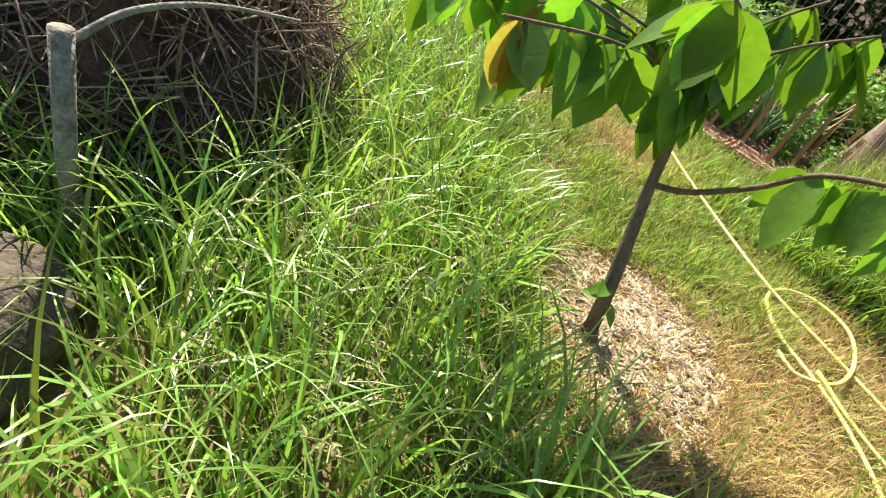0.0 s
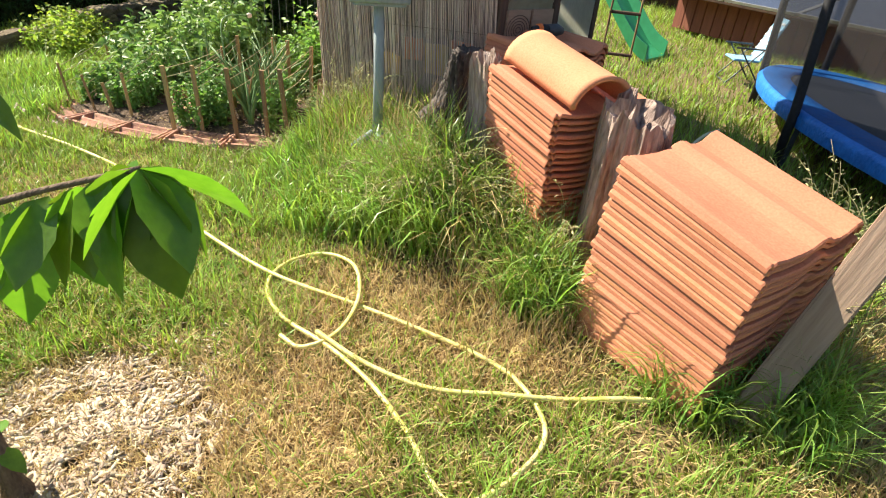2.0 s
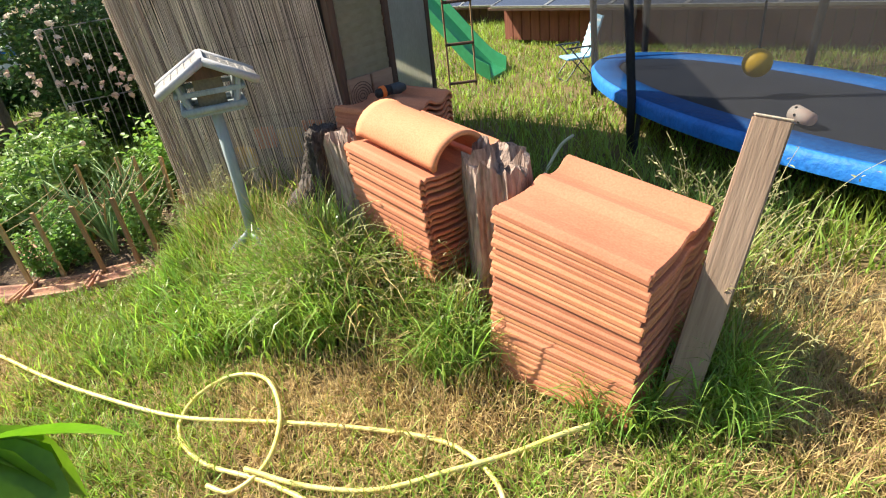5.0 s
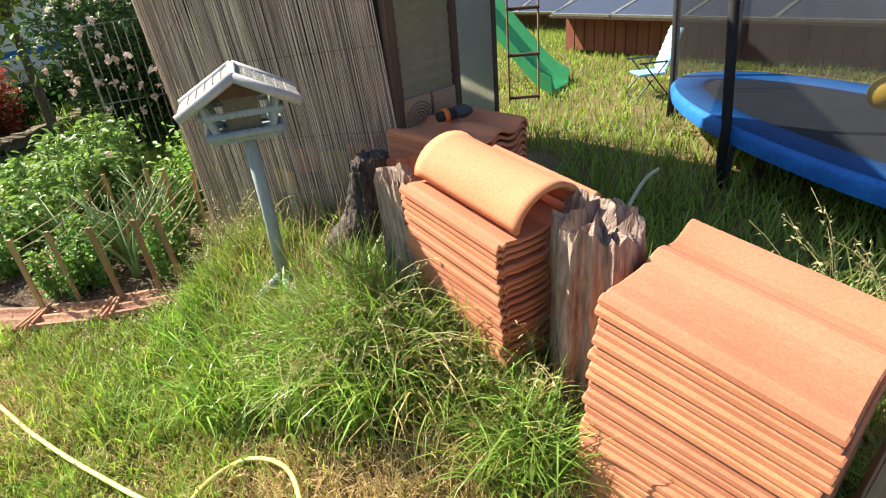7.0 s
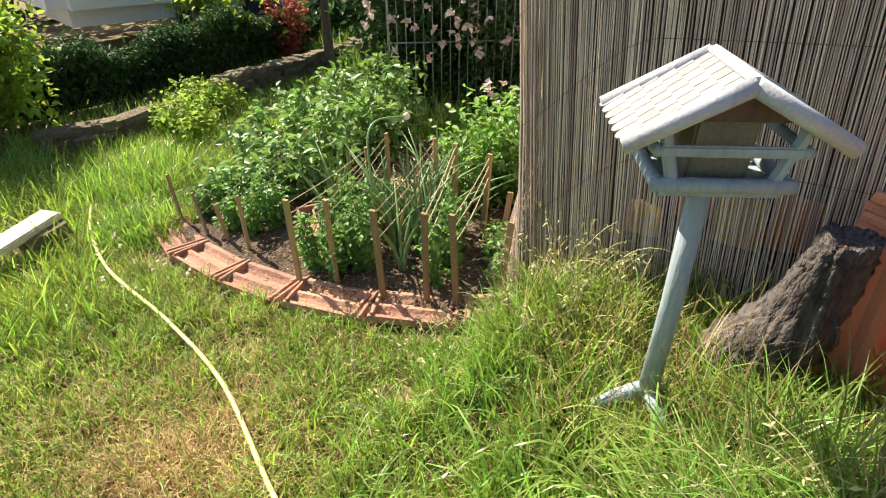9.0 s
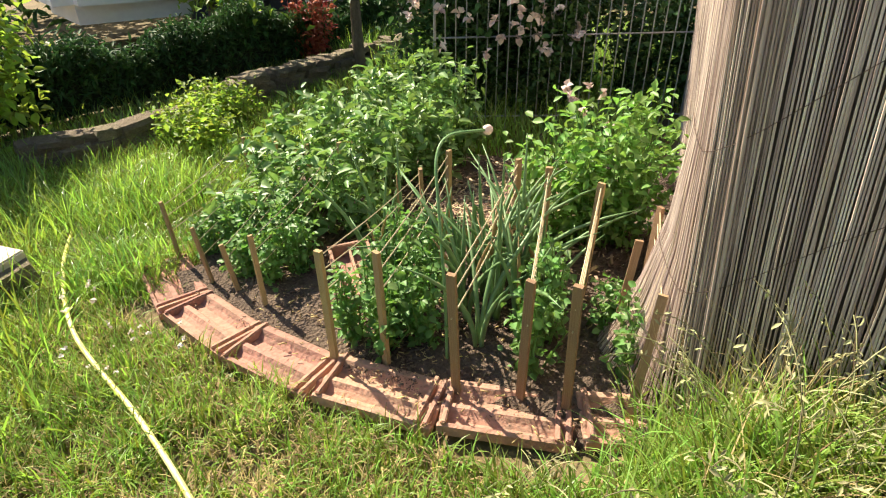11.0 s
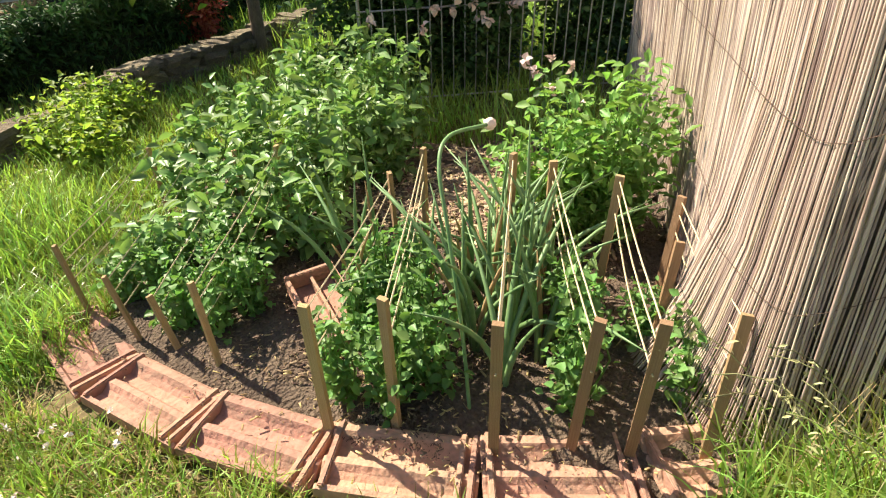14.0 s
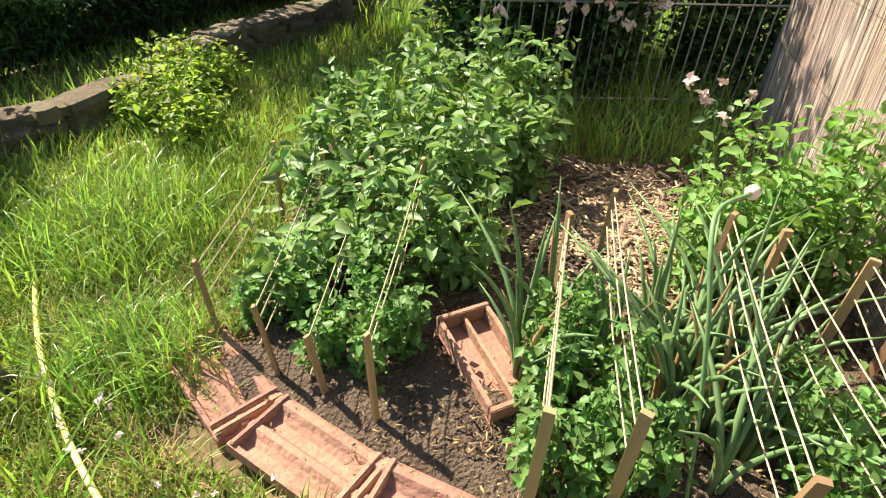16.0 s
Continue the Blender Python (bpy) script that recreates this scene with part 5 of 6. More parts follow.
# ---- sheds with solar panels, far house ----
def solar_roof(name, x, y, rz, w, d, z0, z1, n, label, walls=REDWOOD):
    g = ground_z(x, y)
    e = base_empty(name, x, y, g, rz)
    th = math.degrees(math.atan2(z1 - z0, d))
    for k in range(int(w / 0.16)):
        part("wall_board", box(0.15, 0.02, z0 - 0.04, pose(-w / 2 + 0.08 + 0.16 * k, 0.30, 0), 0.004), walls, e)
    part("back_wall", box(w, 0.04, z1 - 0.06, pose(0, d - 0.1, 0), 0.004), walls, e)
    for sx in (-1, 1):
        part("side_wall", box(0.04, d - 0.45, z0 - 0.04, pose(sx * (w / 2 - 0.03), d / 2 + 0.1, 0), 0.004), walls, e)
    L = math.hypot(d, z1 - z0)
    roof = part("roof_deck", box(w + 0.1, L, 0.03, pose(0, 0, z0, th) @ pose(0, L / 2, -0.03), 0.004), DARKWOOD, e)
    m = w / n
    for i in range(n):
        for j in range(2):
            pn = part("solar_panel", box(m - 0.03, L / 2 - 0.03, 0.02, pose(0, 0, z0, th) @ pose(-w / 2 + m * (i + 0.5), L * (0.25 + 0.5 * j), 0.004), 0.003), SOLAR, e, "dark glassy solar panel")
            fr = bmesh.new()
            for sx in (-1, 1):
                bm_box(fr, 0.022, L / 2 - 0.02, 0.03, pose(0, 0, z0, th) @ pose(-w / 2 + m * (i + 0.5) + sx * (m / 2 - 0.012), L * (0.25 + 0.5 * j), 0.003), 0)
            for sy in (-1, 1):
                bm_box(fr, m - 0.05, 0.022, 0.03, pose(0, 0, z0, th) @ pose(-w / 2 + m * (i + 0.5), L * (0.25 + 0.5 * j) + sy * (L / 4 - 0.012), 0.003), 0)
            part("panel_frame", fr, STEEL, e)
    return tagged(e, label, "shed")


solar_roof("solar_shed", 7.95, 0.85, -107, 5.6, 2.4, 0.46, 1.02, 6, "low shed with solar panels and dark red boards")
solar_roof("solar_shed", 10.8, 4.7, -100, 2.6, 2.0, 0.32, 0.95, 3, "low rack of blue-grey solar panels in grass", DARKWOOD)


def far_house(x, y, rz, w, h):
    e = base_empty("house", x, y, ground_z(x, y), rz)
    for k in range(int(w / 0.2)):
        part("wall_board", box(0.19, 0.05, h, pose(-w / 2 + 0.1 + 0.2 * k, 0, 0), 0.006), REDWOOD, e)
    part("wall", box(w, 4, h, pose(0, 2.1, 0), 0.01), REDWOOD, e)
    part("window", box(0.9, 0.06, 1.2, pose(-w * 0.2, -0.03, 0.9), 0.01), WHITE, e, "white-framed window")
    part("roof", box(w + 0.6, 4.6, 0.15, pose(0, 2.1, h, 0), 0.02), DARKWOOD, e)
    return tagged(e, "far red-brown boarded house with a white window", "house")


far_house(17, 2.2, -85, 6, 2.8)


def polytunnel(x, y, rz):
    bm = bmesh.new()
    rows = []
    for i in range(9):
        rows.append([bm.verts.new((-2 + 0.5 * i, 1.3 * math.cos(t), 1.3 * math.sin(t))) for t in [math.pi * k / 16 for k in range(17)]])
    for a, b in zip(rows, rows[1:]):
        for k in range(16):
            bm.faces.new((a[k], b[k], b[k + 1], a[k + 1]))
    bm.faces.new(rows[0])
    bm.faces.new(rows[-1][::-1])
    ob = part("polytunnel", bm, WHITE, smooth=True)
    ob.matrix_world = pose(x, y, ground_z(x, y), 0, 0, rz)
    return tagged(ob, "pale polytunnel beyond the lawn", "polytunnel")


polytunnel(14.5, 7.4, 60)


# ---- left side: stone wall, hedge, caravan, trees ----
def stone_mesh(seed):
    bm = bmesh.new()
    bmesh.ops.create_cube(bm, size=1)
    bmesh.ops.subdivide_edges(bm, edges=bm.edges[:], cuts=1, use_grid_fill=True)
    for v in bm.verts:
        v.co = v.co * (0.8 + 0.2 / max(0.5, v.co.length)) + 0.17 * Vector(noise.noise_vector(v.co * 2.6 + Vector((seed, 0, 0))))
    me = bpy.data.meshes.new("stone")
    bm.to_mesh(me)
    bm.free()
    me.materials.append(STONE)
    return me


STONES = [stone_mesh(s * 3.7) for s in range(6)]
wall = base_empty("stone_wall", 2.9, 7.3, 0)
wall.matrix_world = Matrix()
wall_line = smooth_line([(1.30, 6.28, 0), (1.75, 6.36, 0), (2.2, 6.58, 0), (2.9, 7.05, 0), (3.4, 7.28, 0), (4.2, 7.66, 0), (5.0, 8.1, 0)], 10)
r = random.Random(3)
for layer in range(4):
    i = 0.0 if layer < 3 else 24.0
    while i < len(wall_line) - 1.5:
        p, q = wall_line[int(i)], wall_line[int(i) + 1]
        L = r.uniform(0.09, 0.22)
        ob = link_mesh("stone", r.choice(STONES), None, wall)
        ob.matrix_world = pose(p.x + (q.x - p.x) * (i % 1) + r.uniform(-0.03, 0.03), p.y + (q.y - p.y) * (i % 1) + r.uniform(-0.03, 0.03), ground_z(p.x, p.y) + 0.03 + 0.062 * layer,
                               r.uniform(-6, 6), r.uniform(-6, 6), math.degrees(math.atan2(q.y - p.y, q.x - p.x)) + r.uniform(-10, 10)) @ Matrix.Diagonal((L, r.uniform(0.13, 0.22), r.uniform(0.05, 0.085), 1))
        i += L * 0.85 / max(0.02, (q - p).length)
tagged(wall, "low dry-stone wall of flat tan stones", "wall", "", "structure")


def leafy_mass(name, n, sampler, size, material, label, category, ratio=0.45):
    c = sampler(n)
    lf = leaf_cloud(name, c, size, material, None, ratio, 1.0)
    return tagged(lf, label, category, "", "stuff")


def hedge_points(n):
    t = rng.uniform(0, 1, n)
    x, y = -1.6 + 7.0 * t, 5.95 + 3.1 * t + 0.10
    h = 0.55 + 0.09 * np.sin(t * 21) + 0.06 * np.sin(t * 57)
    u = rng.uniform(0, 1, n) ** 0.6
    return np.c_[x + rng.normal(0, 0.05, n), y + rng.uniform(0, 0.5, n) * (1.1 - 0.4 * u) - 0.05 * u, ground_z(2, 7) + u * h + rng.normal(0, 0.03, n)]


leafy_mass("hedge", 34000, hedge_points, 0.075, HEDGE, "dense dark evergreen hedge behind the stone wall", "hedge", 0.3)
# near-black filler box: stands in for the shade deep between the hedge leaves
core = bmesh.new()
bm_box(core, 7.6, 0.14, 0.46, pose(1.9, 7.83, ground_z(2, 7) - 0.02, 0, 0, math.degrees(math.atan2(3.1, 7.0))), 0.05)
tagged(part("hedge_core", core, mat("hedge_inner_shade", (0.02, 0.03, 0.012), 0.95, (0.035, 0.045, 0.02), 12, 50, 0.6)), "dark box filling the hedge as its painted inner shade", "hedge")


def caravan(x, y, rz):
    e = base_empty("caravan", x, y, ground_z(x, y), rz)
    part("body", box(4.6, 2.0, 1.75, pose(0, 0, 0.35), 0.22), WHITE, e)
    part("window_frame", box(0.75, 0.03, 0.55, pose(-0.9, -1.0, 1.05), 0.06), GREYP, e)
    part("window", box(0.66, 0.03, 0.46, pose(-0.9, -1.008, 1.095), 0.05), WHITE, e)
    part("stripe", box(4.3, 0.012, 0.09, pose(0, -1.0, 0.75), 0.002), BLUE, e, "blue stripe along the side")
    part("awning", box(2.2, 0.5, 0.06, pose(1.0, -1.2, 1.75, 8), 0.01), BLUE, e, "blue awning cloth")
    for sx in (-0.5, 0.5):
        part("wheel", tube([(sx, -0.98, 0.3), (sx, -0.80, 0.3)], 0.30, 20), BLACK, e)
    return tagged(e, "white caravan with blue trim behind the hedge", "caravan")


caravan(3.7, 11.4, 10)


def tree(x, y, h, r, n, size, material, label, trunk_h, lean=(0, 0)):
    g = ground_z(x, y)
    e = base_empty("tree", x, y, g)
    e.matrix_world = Matrix()
    top = Vector((x + lean[0], y + lean[1], g + trunk_h))
    part("trunk", tube(smooth_line([(x, y, g - 0.05), ((x + top.x) / 2, (y + top.y) / 2, g + trunk_h / 2), top], 4), [0.065 - 0.004 * k for k in range(9)], 10), BARK, e, smooth=True)
    cl = []
    rr = random.Random(int(x * 10))
    for k in range(9):
        a, d = rr.uniform(0, 6.28), r * rr.uniform(0.3, 0.9)
        tip = top + Vector((d * math.cos(a), d * math.sin(a), rr.uniform(-0.1, h - trunk_h)))
        part("limb", tube([top, (top + tip) / 2 + Vector((0, 0, 0.08)), tip], [0.03, 0.018, 0.006], 6), BARK, e, smooth=True)
        cl.append(tip)
        cl.append((top + tip) / 2)
    cl = np.array([tuple(c) for c in cl])
    c = cl[rng.integers(0, len(cl), n)] + rng.normal(0, r * 0.26, (n, 3)) * [1, 1, 0.8]
    crown = leaf_cloud("crown", c, size, material, e, 0.55, 1.0)
    crown["kind"] = "stuff"
    return tagged(e, label, "tree")


tree(0.95, 6.75, 1.25, 0.58, 3800, 0.085, SHRUB, "small yellow-green leafy tree at the lawn edge", 0.35)
tree(4.05, 7.45, 3.3, 1.25, 9000, 0.10, SHRUB, "slim-trunked leafy tree standing by the stone wall", 1.35)
tree(3.1, 9.3, 1.6, 0.5, 1400, 0.09, SHRUB, "leafy tree behind the hedge", 0.8)
plant("wall_shrub", 2.62, 6.55, 0.24, 0.28, 22, 600, 0.05, SHRUB, "low leafy weeds growing before the stone wall", "shrub")
plant("wall_shrub", 2.25, 5.95, 0.26, 0.26, 22, 500, 0.05, SHRUB, "low leafy weeds growing beside the beans", "shrub")
plant("wall_shrub", 2.36, 6.42, 0.30, 0.34, 26, 800, 0.05, SHRUB, "low yellow-green shrub before the stone wall", "shrub")
plant("wall_shrub", 2.15, 6.25, 0.22, 0.22, 20, 400, 0.045, SHRUB, "low yellow-green shrub on the lawn edge", "shrub")
plant("red_shrub", 3.95, 8.5, 0.85, 0.30, 20, 700, 0.07, mat("red_leaf", (0.45, 0.12, 0.08), 0.5, (0.32, 0.08, 0.05), 4, 30, 0, translucent=0.35, island=0.3), "round red-leaved shrub behind the wall", "shrub")


def far_bushes(n):
    k = rng.integers(0, 14, n)
    cx, cy = np.linspace(6.5, 16, 14), np.linspace(12.0, 9.0, 14)
    q = rng.normal(0, 1, (n, 3)) * [0.7, 0.5, 0.5]
    return np.c_[cx[k], cy[k], np.full(n, 0.6)] + q


leafy_mass("far_bushes", 9000, far_bushes, 0.16, HEDGE, "belt of green bushes beyond the garden", "bushes")


def far_bushes_2(n):
    k = rng.integers(0, 26, n)
    cx = np.linspace(-9, 26, 26)
    cy = np.linspace(15, 14, 26)
    return np.c_[cx[k], cy[k], np.full(n, 1.2)] + rng.normal(0, 1, (n, 3)) * [1.0, 0.8, 1.0]


leafy_mass("far_trees", 16000, far_bushes_2, 0.3, HEDGE, "row of dense green trees beyond the garden", "trees")


def far_bushes_3(n):
    k = rng.integers(0, 20, n)
    return np.c_[np.full(n, 21.0), np.linspace(-12, 14, 20)[k], np.full(n, 1.2)] + rng.normal(0, 1, (n, 3)) * [0.8, 1.0, 1.0]


leafy_mass("far_trees", 12000, far_bushes_3, 0.3, HEDGE, "row of dense green trees behind the sheds", "trees")
board = box(0.13, 0.62, 0.04, None, 0.006)
pl = part("weathered_plank", board, PALEWOOD)
pl.matrix_world = pose(1.03, 4.50, ground_z(1.1, 4.5) + 0.10, 5, 0, -50)
tagged(pl, "pale weathered plank propped on a stone in grass", "plank")
sup = link_mesh("stone", STONES[2], None)
sup.matrix_world = pose(1.2, 4.62, ground_z(1.2, 4.62) + 0.04, 0, 0, 20) @ Matrix.Diagonal((0.2, 0.16, 0.16, 1))
tagged(sup, "tan stone under the weathered plank", "stone")


hose("garden_hose", [(1.45, 5.62, 0.03), (1.66, 5.79, 0.035), (1.81, 5.88, 0.035), (1.95, 5.98, 0.04), (2.02, 5.99, 0.045), (2.04, 5.91, 0.04), (1.98, 5.67, 0.04), (1.88, 5.45, 0.035), (1.75, 5.22, 0.03), (1.62, 5.05, 0.02)],
     0.0085, HOSE_PALE, "thin pale hose bent back at the lawn edge")


# ---- grass ----
q = scatter(5200, 3.2, 5.2, 3.6, 6.2, lambda x, y: (x + 0.95 * y > 8.1) & (x + 0.95 * y < 10.2) & (y > 2.95 + 0.75 * (x - 2.86)))
blades("tall_grass", q, 0.30, 0.009, LUSH, 0.7, 0.25, "tall shaded grass between the bed and the fence", "grass", 4)

def tall_zone(x, y):
    """The lush uncut grass round the brush pile."""
    return (x < 0.62 + 0.10 * np.sin(y * 5)) & ~((np.hypot(x - 0.97, y - 1.24) < 0.42)) & ~((y < 0.35) & (x > 0.1))


def lawn_zone(x, y):
    return ~bed_inside(x, y) & ~screen_behind(x, y) & ~in_stack(x, y) & ~tall_zone(x, y) & (np.hypot((x - 0.97) / 0.34, (y - 1.24) / 0.42) > 1) & ~((np.abs(1.72 * x + y - 7.06) < 0.20) & (y > 2.6) & (y < 4.7))


def dryness(x, y):
    d = patchy(x, y, 1.6, 2) * 0.42
    for cx, cy, s in ((1.2, 0.75, 0.40), (2.25, 0.75, 0.35), (1.5, 2.7, 0.30), (1.95, 1.3, 0.25), (3.0, -0.5, 0.5), (2.75, -0.45, 0.4), (2.5, -0.45, 0.3), (2.12, 0.85, 0.3), (1.35, 1.0, 0.3), (1.75, 4.9, 0.4), (0.6, 0.5, 0.4)):
        d = d + 0.8 * np.exp(-((x - cx) ** 2 + (y - cy) ** 2) / s ** 2)
    return d


q = np.r_[scatter(135000, 0.0, 3.0, -0.9, 4.6, lawn_zone), scatter(36000, -0.8, 4.0, -2.2, 6.4, lawn_zone)]
dry = dryness(q[:, 0], q[:, 1])
clump = patchy(q[:, 0], q[:, 1], 7.0, 3) * 0.6 + patchy(q[:, 0], q[:, 1], 2.4, 5) * 0.5
keep = rng.uniform(0, 1, len(q)) < 0.35 + clump
q, dry, clump = q[keep], dry[keep], clump[keep]
pick = rng.uniform(0, 1, len(q)) < np.clip(0.13 + dry * 0.75, 0, 0.88)
near = q[~pick]
blades("lawn_grass", near, 0.045 + 0.11 * clump[~pick], 0.0066, GRASS, 0.8, 0.4, "short patchy green lawn grass", "grass")
blades("dry_grass", q[pick], 0.06 + 0.07 * clump[pick], 0.0052, STRAW, 0.9, 0.6, "dry straw-coloured lawn grass", "grass")
q = scatter(80000, 0.2, 3.6, -1.3, 4.4, lawn_zone)
q = q[rng.uniform(0, 1, len(q)) < np.clip(dryness(q[:, 0], q[:, 1]) * 1.0 - 0.22, 0.03, 0.9)]
blades("straw_thatch", q, 0.085, 0.0042, STRAW, 0.5, 0.75, "flattened straw thatch on the dry lawn patches", "grass", 3)
q = scatter(15000, 0.5, 1.5, 0.7, 1.9, lambda x, y: np.hypot((x - 0.97) / 0.42, (y - 1.24) / 0.5) < 1)
blades("dry_grass", q, 0.06, 0.0036, STRAW, 0.9, 0.6, "dry grass sprigs among the wood chips", "grass")
q = scatter(7600, -1.6, 0.9, -0.6, 4.2, lambda x, y: tall_zone(x, y) & (np.hypot(x + 0.8, y - 2.05) > 0.5) & (np.hypot(x + 0.78, y - 0.76) > 0.27))
blades("tall_grass", q, 0.50, 0.0135, LUSH, 1.35, 0.16, "lush tall grass with arching blades", "grass", 5)
q = scatter(11000, -1.4, 0.8, -0.6, 4.2, lambda x, y: tall_zone(x, y) & (np.hypot(x + 0.78, y - 0.76) > 0.22))
blades("tall_grass", q, 0.24, 0.008, LUSH, 0.8, 0.3, "dense green undergrowth grass", "grass", 4)


def tuft(name, cx, cy, r, n, length, material, label, droop=0.9, width=0.0078, up=0.28):
    a, d = rng.uniform(0, 2 * np.pi, n), r * np.sqrt(rng.uniform(0, 1, n))
    p = np.c_[cx + d * np.cos(a), cy + d * np.sin(a)]
    p = p[~in_stack(p[:, 0], p[:, 1])]
    return blades(name, p, length, width, material, droop, up, label, "grass", 5)


for cx, cy, rr, n, L in ((2.45, 1.50, 0.20, 650, 0.36), (2.35, 1.28, 0.14, 350, 0.34), (2.62, 1.68, 0.20, 350, 0.20), (2.25, 1.90, 0.25, 600, 0.22), (2.62, 2.30, 0.24, 600, 0.22), (2.66, 2.52, 0.16, 300, 0.22), (2.40, 2.45, 0.22, 400, 0.18),
                         (2.58, 1.12, 0.15, 350, 0.28), (2.55, 0.90, 0.14, 300, 0.24), (2.42, 1.05, 0.16, 260, 0.16), (2.35, 0.80, 0.12, 220, 0.32), (2.40, 0.68, 0.10, 160, 0.26), (2.42, -0.12, 0.12, 220, 0.24), (2.60, -0.06, 0.10, 160, 0.30), (3.1, 0.1, 0.22, 400, 0.42), (3.05, 0.6, 0.2, 400, 0.36), (2.78, 2.72, 0.08, 60, 0.22),
                         (2.1, 2.2, 0.3, 500, 0.2), (1.75, 5.2, 0.35, 700, 0.26), (1.62, 4.5, 0.22, 500, 0.22)):
    tuft("grass_tuft", cx, cy, rr, n, L, GRASS if rng.uniform() < 0.5 else LUSH, "arching tuft of long green grass")
for cx, cy, rr, n, L in ((2.42, 1.48, 0.16, 160, 0.46), (2.64, 2.25, 0.2, 110, 0.30), (2.3, 0.95, 0.15, 160, 0.30), (2.5, 1.9, 0.3, 240, 0.30), (2.74, 2.5, 0.12, 50, 0.34), (2.25, 0.65, 0.2, 240, 0.18), (3.05, -0.05, 0.2, 100, 0.45), (2.85, -0.45, 0.35, 500, 0.12), (2.6, -0.5, 0.3, 300, 0.10)):
    tuft("dry_grass_tuft", cx, cy, rr, n, L, STRAW, "dry seeding grass stalks among the green", 0.7, 0.004)
q = scatter(60000, 2.9, 12.0, -3.0, 6.5, lambda x, y: ~screen_behind(x, y) & ~bed_inside(x, y) & ((y < 2.78 + 0.75 * (x - 2.86)) | (x > 5.3)) & ~in_stack(x, y) & (np.hypot((x - 3.22), (y - 1.53)) > 0.28) & (np.hypot(x - 3.0, (y + 0.52) * 1.2) > 0.5))
blades("meadow_grass", q, 0.26 - 0.17 * ease((q[:, 0] - 4.2) / 2.2), 0.011, GRASS, 0.7, 0.3, "long sunlit meadow grass", "grass", 3)
q = scatter(26000, -2.5, 4.5, 5.2, 7.4, lambda x, y: ~bed_inside(x, y) & (y < 6.5 + 0.47 * (x - 1.4)))
blades("meadow_grass", q, 0.16, 0.008, GRASS, 0.7, 0.35, "long meadow grass beside the bed", "grass", 3)
q = scatter(14000, 1.2, 2.6, 4.2, 6.0, lambda x, y: ~bed_inside(x, y))
blades("meadow_grass", q, 0.10, 0.0055, GRASS, 0.8, 0.4, "grass growing along the bed", "grass", 3)
q = scatter(9000, -3.0, 1.4, 3.6, 6.6)
blades("meadow_grass", q, 0.24, 0.009, GRASS, 0.7, 0.3, "long green grass at the lawn edge", "grass", 3)
q = scatter(9000, 4.2, 8.0, 4.2, 9.5, lambda x, y: (y > 2.78 + 0.75 * (x - 2.86)) & (x + 0.93 * y > 10.0))
blades("meadow_grass", q, 0.34, 0.011, LUSH, 0.6, 0.25, "tall grass behind the fence", "grass", 3)


q = scatter(60000, -6.0, 12.0, -6.0, 7.0, lambda x, y: ((x < -0.7) | (y < -0.9) | (x > 9.0)) & ~screen_behind(x, y) & ~bed_inside(x, y) & ~in_stack(x, y) & (np.hypot(x + 0.8, y - 2.05) > 0.6))
blades("meadow_grass", q, 0.17, 0.011, GRASS, 0.7, 0.35, "rough grass spreading round the garden", "grass", 3)


q = scatter(12000, -1.5, 5.2, 5.6, 9.0, lambda x, y: (y > 6.25 + 0.50 * (x - 1.4)) & (y < 6.72 + 0.443 * (x + 0.9)))
blades("meadow_grass", q, 0.16, 0.010, LUSH, 0.7, 0.35, "shaded grass between the wall and the hedge", "grass", 3)


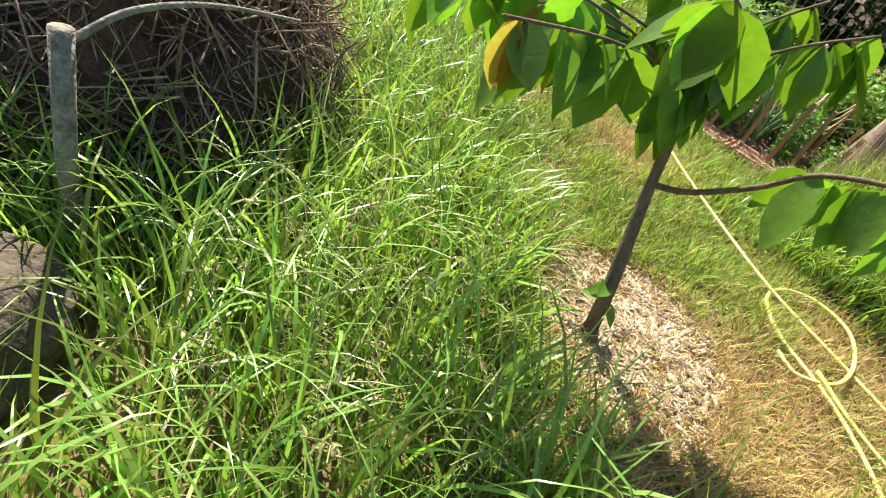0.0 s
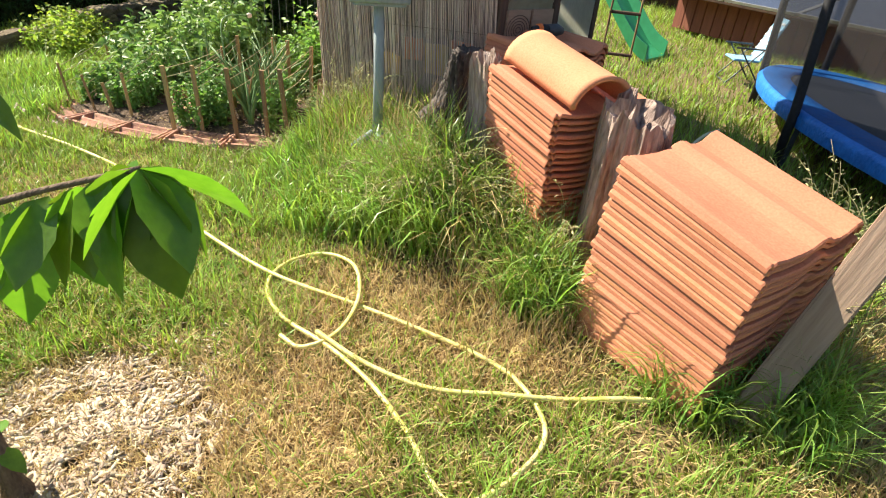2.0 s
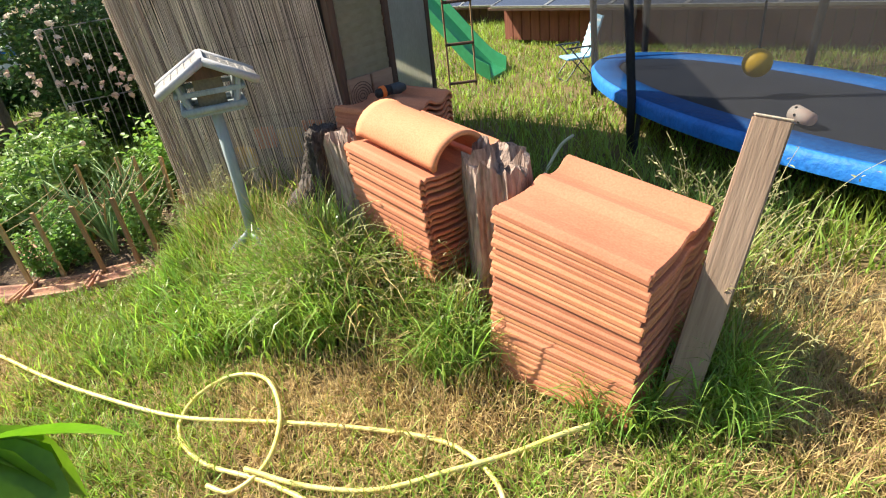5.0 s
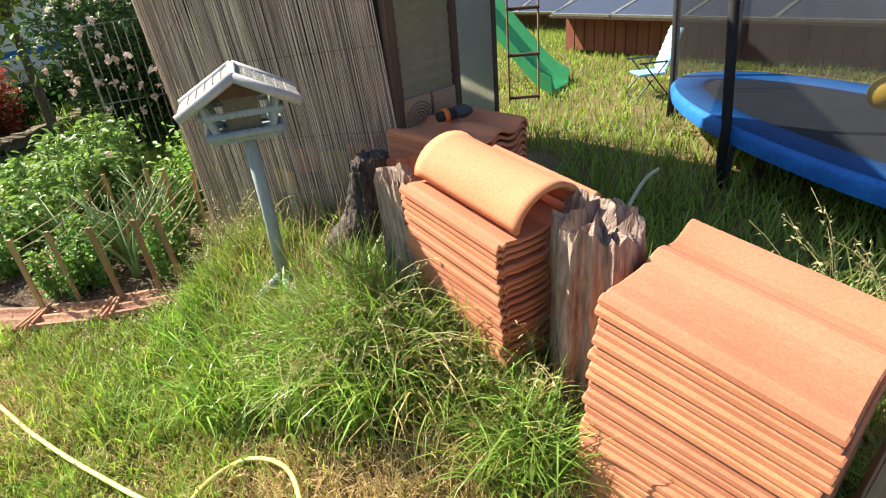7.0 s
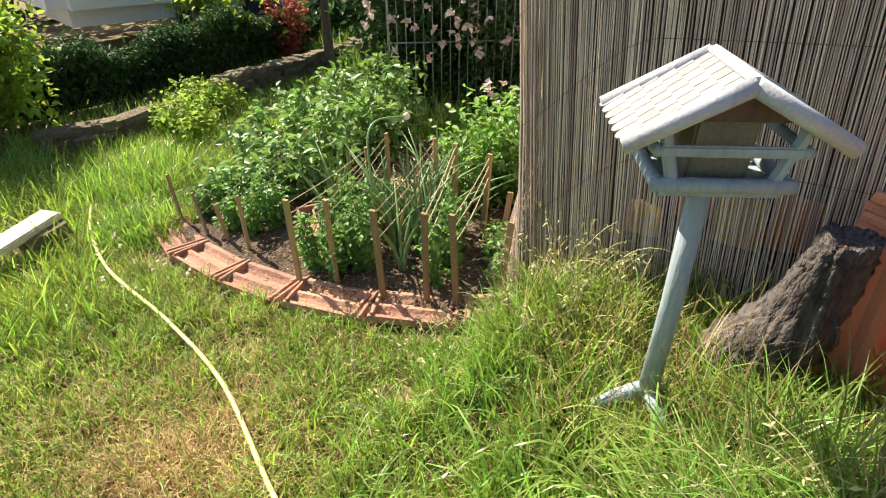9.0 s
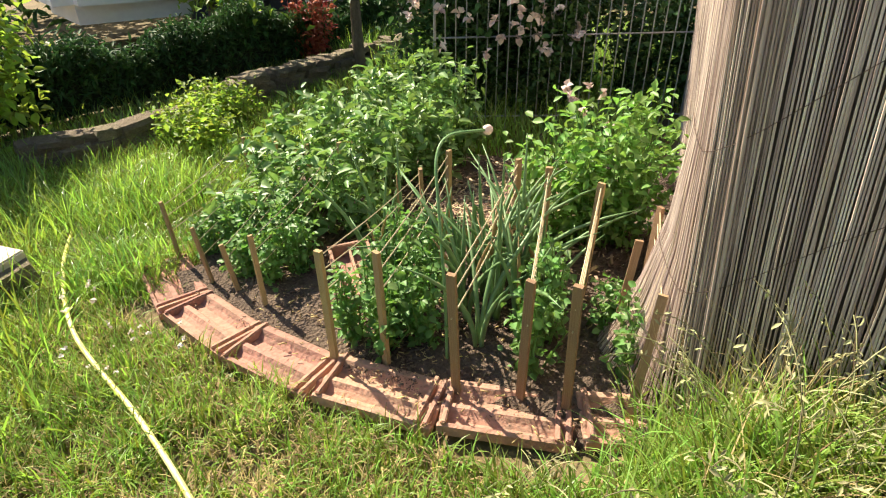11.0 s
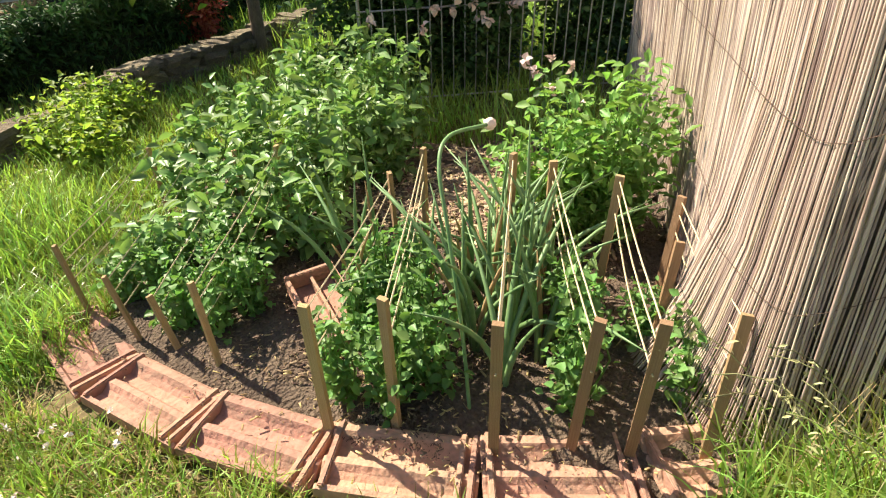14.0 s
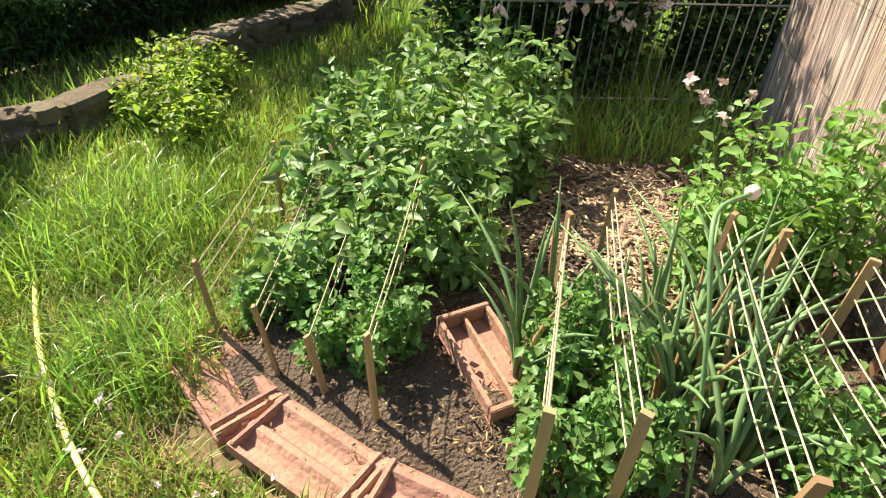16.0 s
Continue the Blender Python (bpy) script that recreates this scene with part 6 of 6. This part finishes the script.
def seeding_grass(cx, cy, r, n, length, droop, label):
    """Long stalks that arch over under their feathery seed heads."""
    e = base_empty("seeding_grass", cx, cy, ground_z(cx, cy))
    e.matrix_world = Matrix()
    a, d = rng.uniform(0, 2 * np.pi, n), r * np.sqrt(rng.uniform(0, 1, n))
    foot = np.c_[cx + d * np.cos(a), cy + d * np.sin(a)]
    foot = foot[~in_stack(foot[:, 0], foot[:, 1])]
    n = len(foot)
    az, L = rng.uniform(0, 2 * np.pi, n), length * rng.uniform(0.65, 1.15, n)
    lean, bend = rng.uniform(0.0, 0.35, n), droop * rng.uniform(0.5, 1.2, n)
    p = np.c_[foot, heights(foot[:, 0], foot[:, 1]) - 0.01]
    rows = [p]
    for k in range(9):
        t = lean + bend * (k / 8) ** 2
        p = p + (L / 9)[:, None] * np.c_[np.sin(t) * np.cos(az), np.sin(t) * np.sin(az), np.cos(t)]
        rows.append(p)
    lines = np.stack(rows, 1)
    v, f = joined_tubes(lines, 0.0014 + 0 * L, 3)
    link_mesh("stalk", mesh_from("stalk", v, f), SEED, e)["kind"] = "stuff"
    m = 9
    u = rng.uniform(0.62, 1.0, (n, m)) * 9
    i = np.minimum(u.astype(int), 8)
    w = (u - i)[..., None]
    c = lines[np.arange(n)[:, None], i] * (1 - w) + lines[np.arange(n)[:, None], i + 1] * w + rng.normal(0, 0.006, (n, m, 3)) - [0, 0, 0.006]
    leaf_cloud("seed_head", c.reshape(-1, 3), 0.019, SEED, e, 0.32, 1.0)["kind"] = "stuff"
    return tagged(e, label, "grass")


for cx, cy, rr, n, L, dr in ((2.36, 1.36, 0.12, 80, 0.50, 2.2), (2.30, 1.60, 0.10, 35, 0.42, 1.8), (2.44, 1.18, 0.10, 50, 0.36, 1.9), (2.72, -0.14, 0.22, 40, 0.55, 1.1), (3.15, -0.02, 0.2, 50, 0.60, 1.1), (2.64, 2.30, 0.18, 45, 0.36, 1.3), (2.25, 2.5, 0.25, 30, 0.26, 1.3), (2.78, 2.56, 0.08, 14, 0.42, 1.4),
                              (2.50, 0.82, 0.10, 30, 0.40, 1.5), (0.35, 2.6, 0.5, 70, 0.50, 1.2), (0.1, 0.9, 0.5, 60, 0.5, 1.3)):
    seeding_grass(cx, cy, rr, n, L, dr, "clump of seeding grass with drooping feathery pale heads")
for cx, cy, rr, n, L in ((2.38, 1.38, 0.18, 500, 0.42), (2.30, 1.60, 0.16, 350, 0.36), (2.32, 0.78, 0.12, 200, 0.34), (2.36, 0.18, 0.14, 350, 0.26), (2.48, -0.12, 0.10, 200, 0.34), (2.50, 0.30, 0.10, 160, 0.22)):
    tuft("grass_tuft", cx, cy, rr, n, L, LUSH, "arching tuft of long green grass", 1.3, 0.0075, 0.2)
for cx, cy, rr, n, L in ((2.34, 1.30, 0.16, 170, 0.46), (2.28, 1.55, 0.18, 170, 0.40), (2.42, 1.02, 0.12, 110, 0.38), (2.20, 1.85, 0.22, 170, 0.32), (2.36, 0.72, 0.08, 60, 0.36)):
    tuft("grass_tuft", cx, cy, rr, n, L, LUSH, "broad-bladed clump of long arching grass", 1.6, 0.0115, 0.16)
for cx, cy, rr, n, L in ((2.38, 1.20, 0.12, 90, 0.44), (2.40, 0.88, 0.12, 90, 0.30)):
    tuft("dry_grass_tuft", cx, cy, rr, n, L, STRAW, "dry bleached grass blades hanging over", 1.7, 0.007, 0.2)
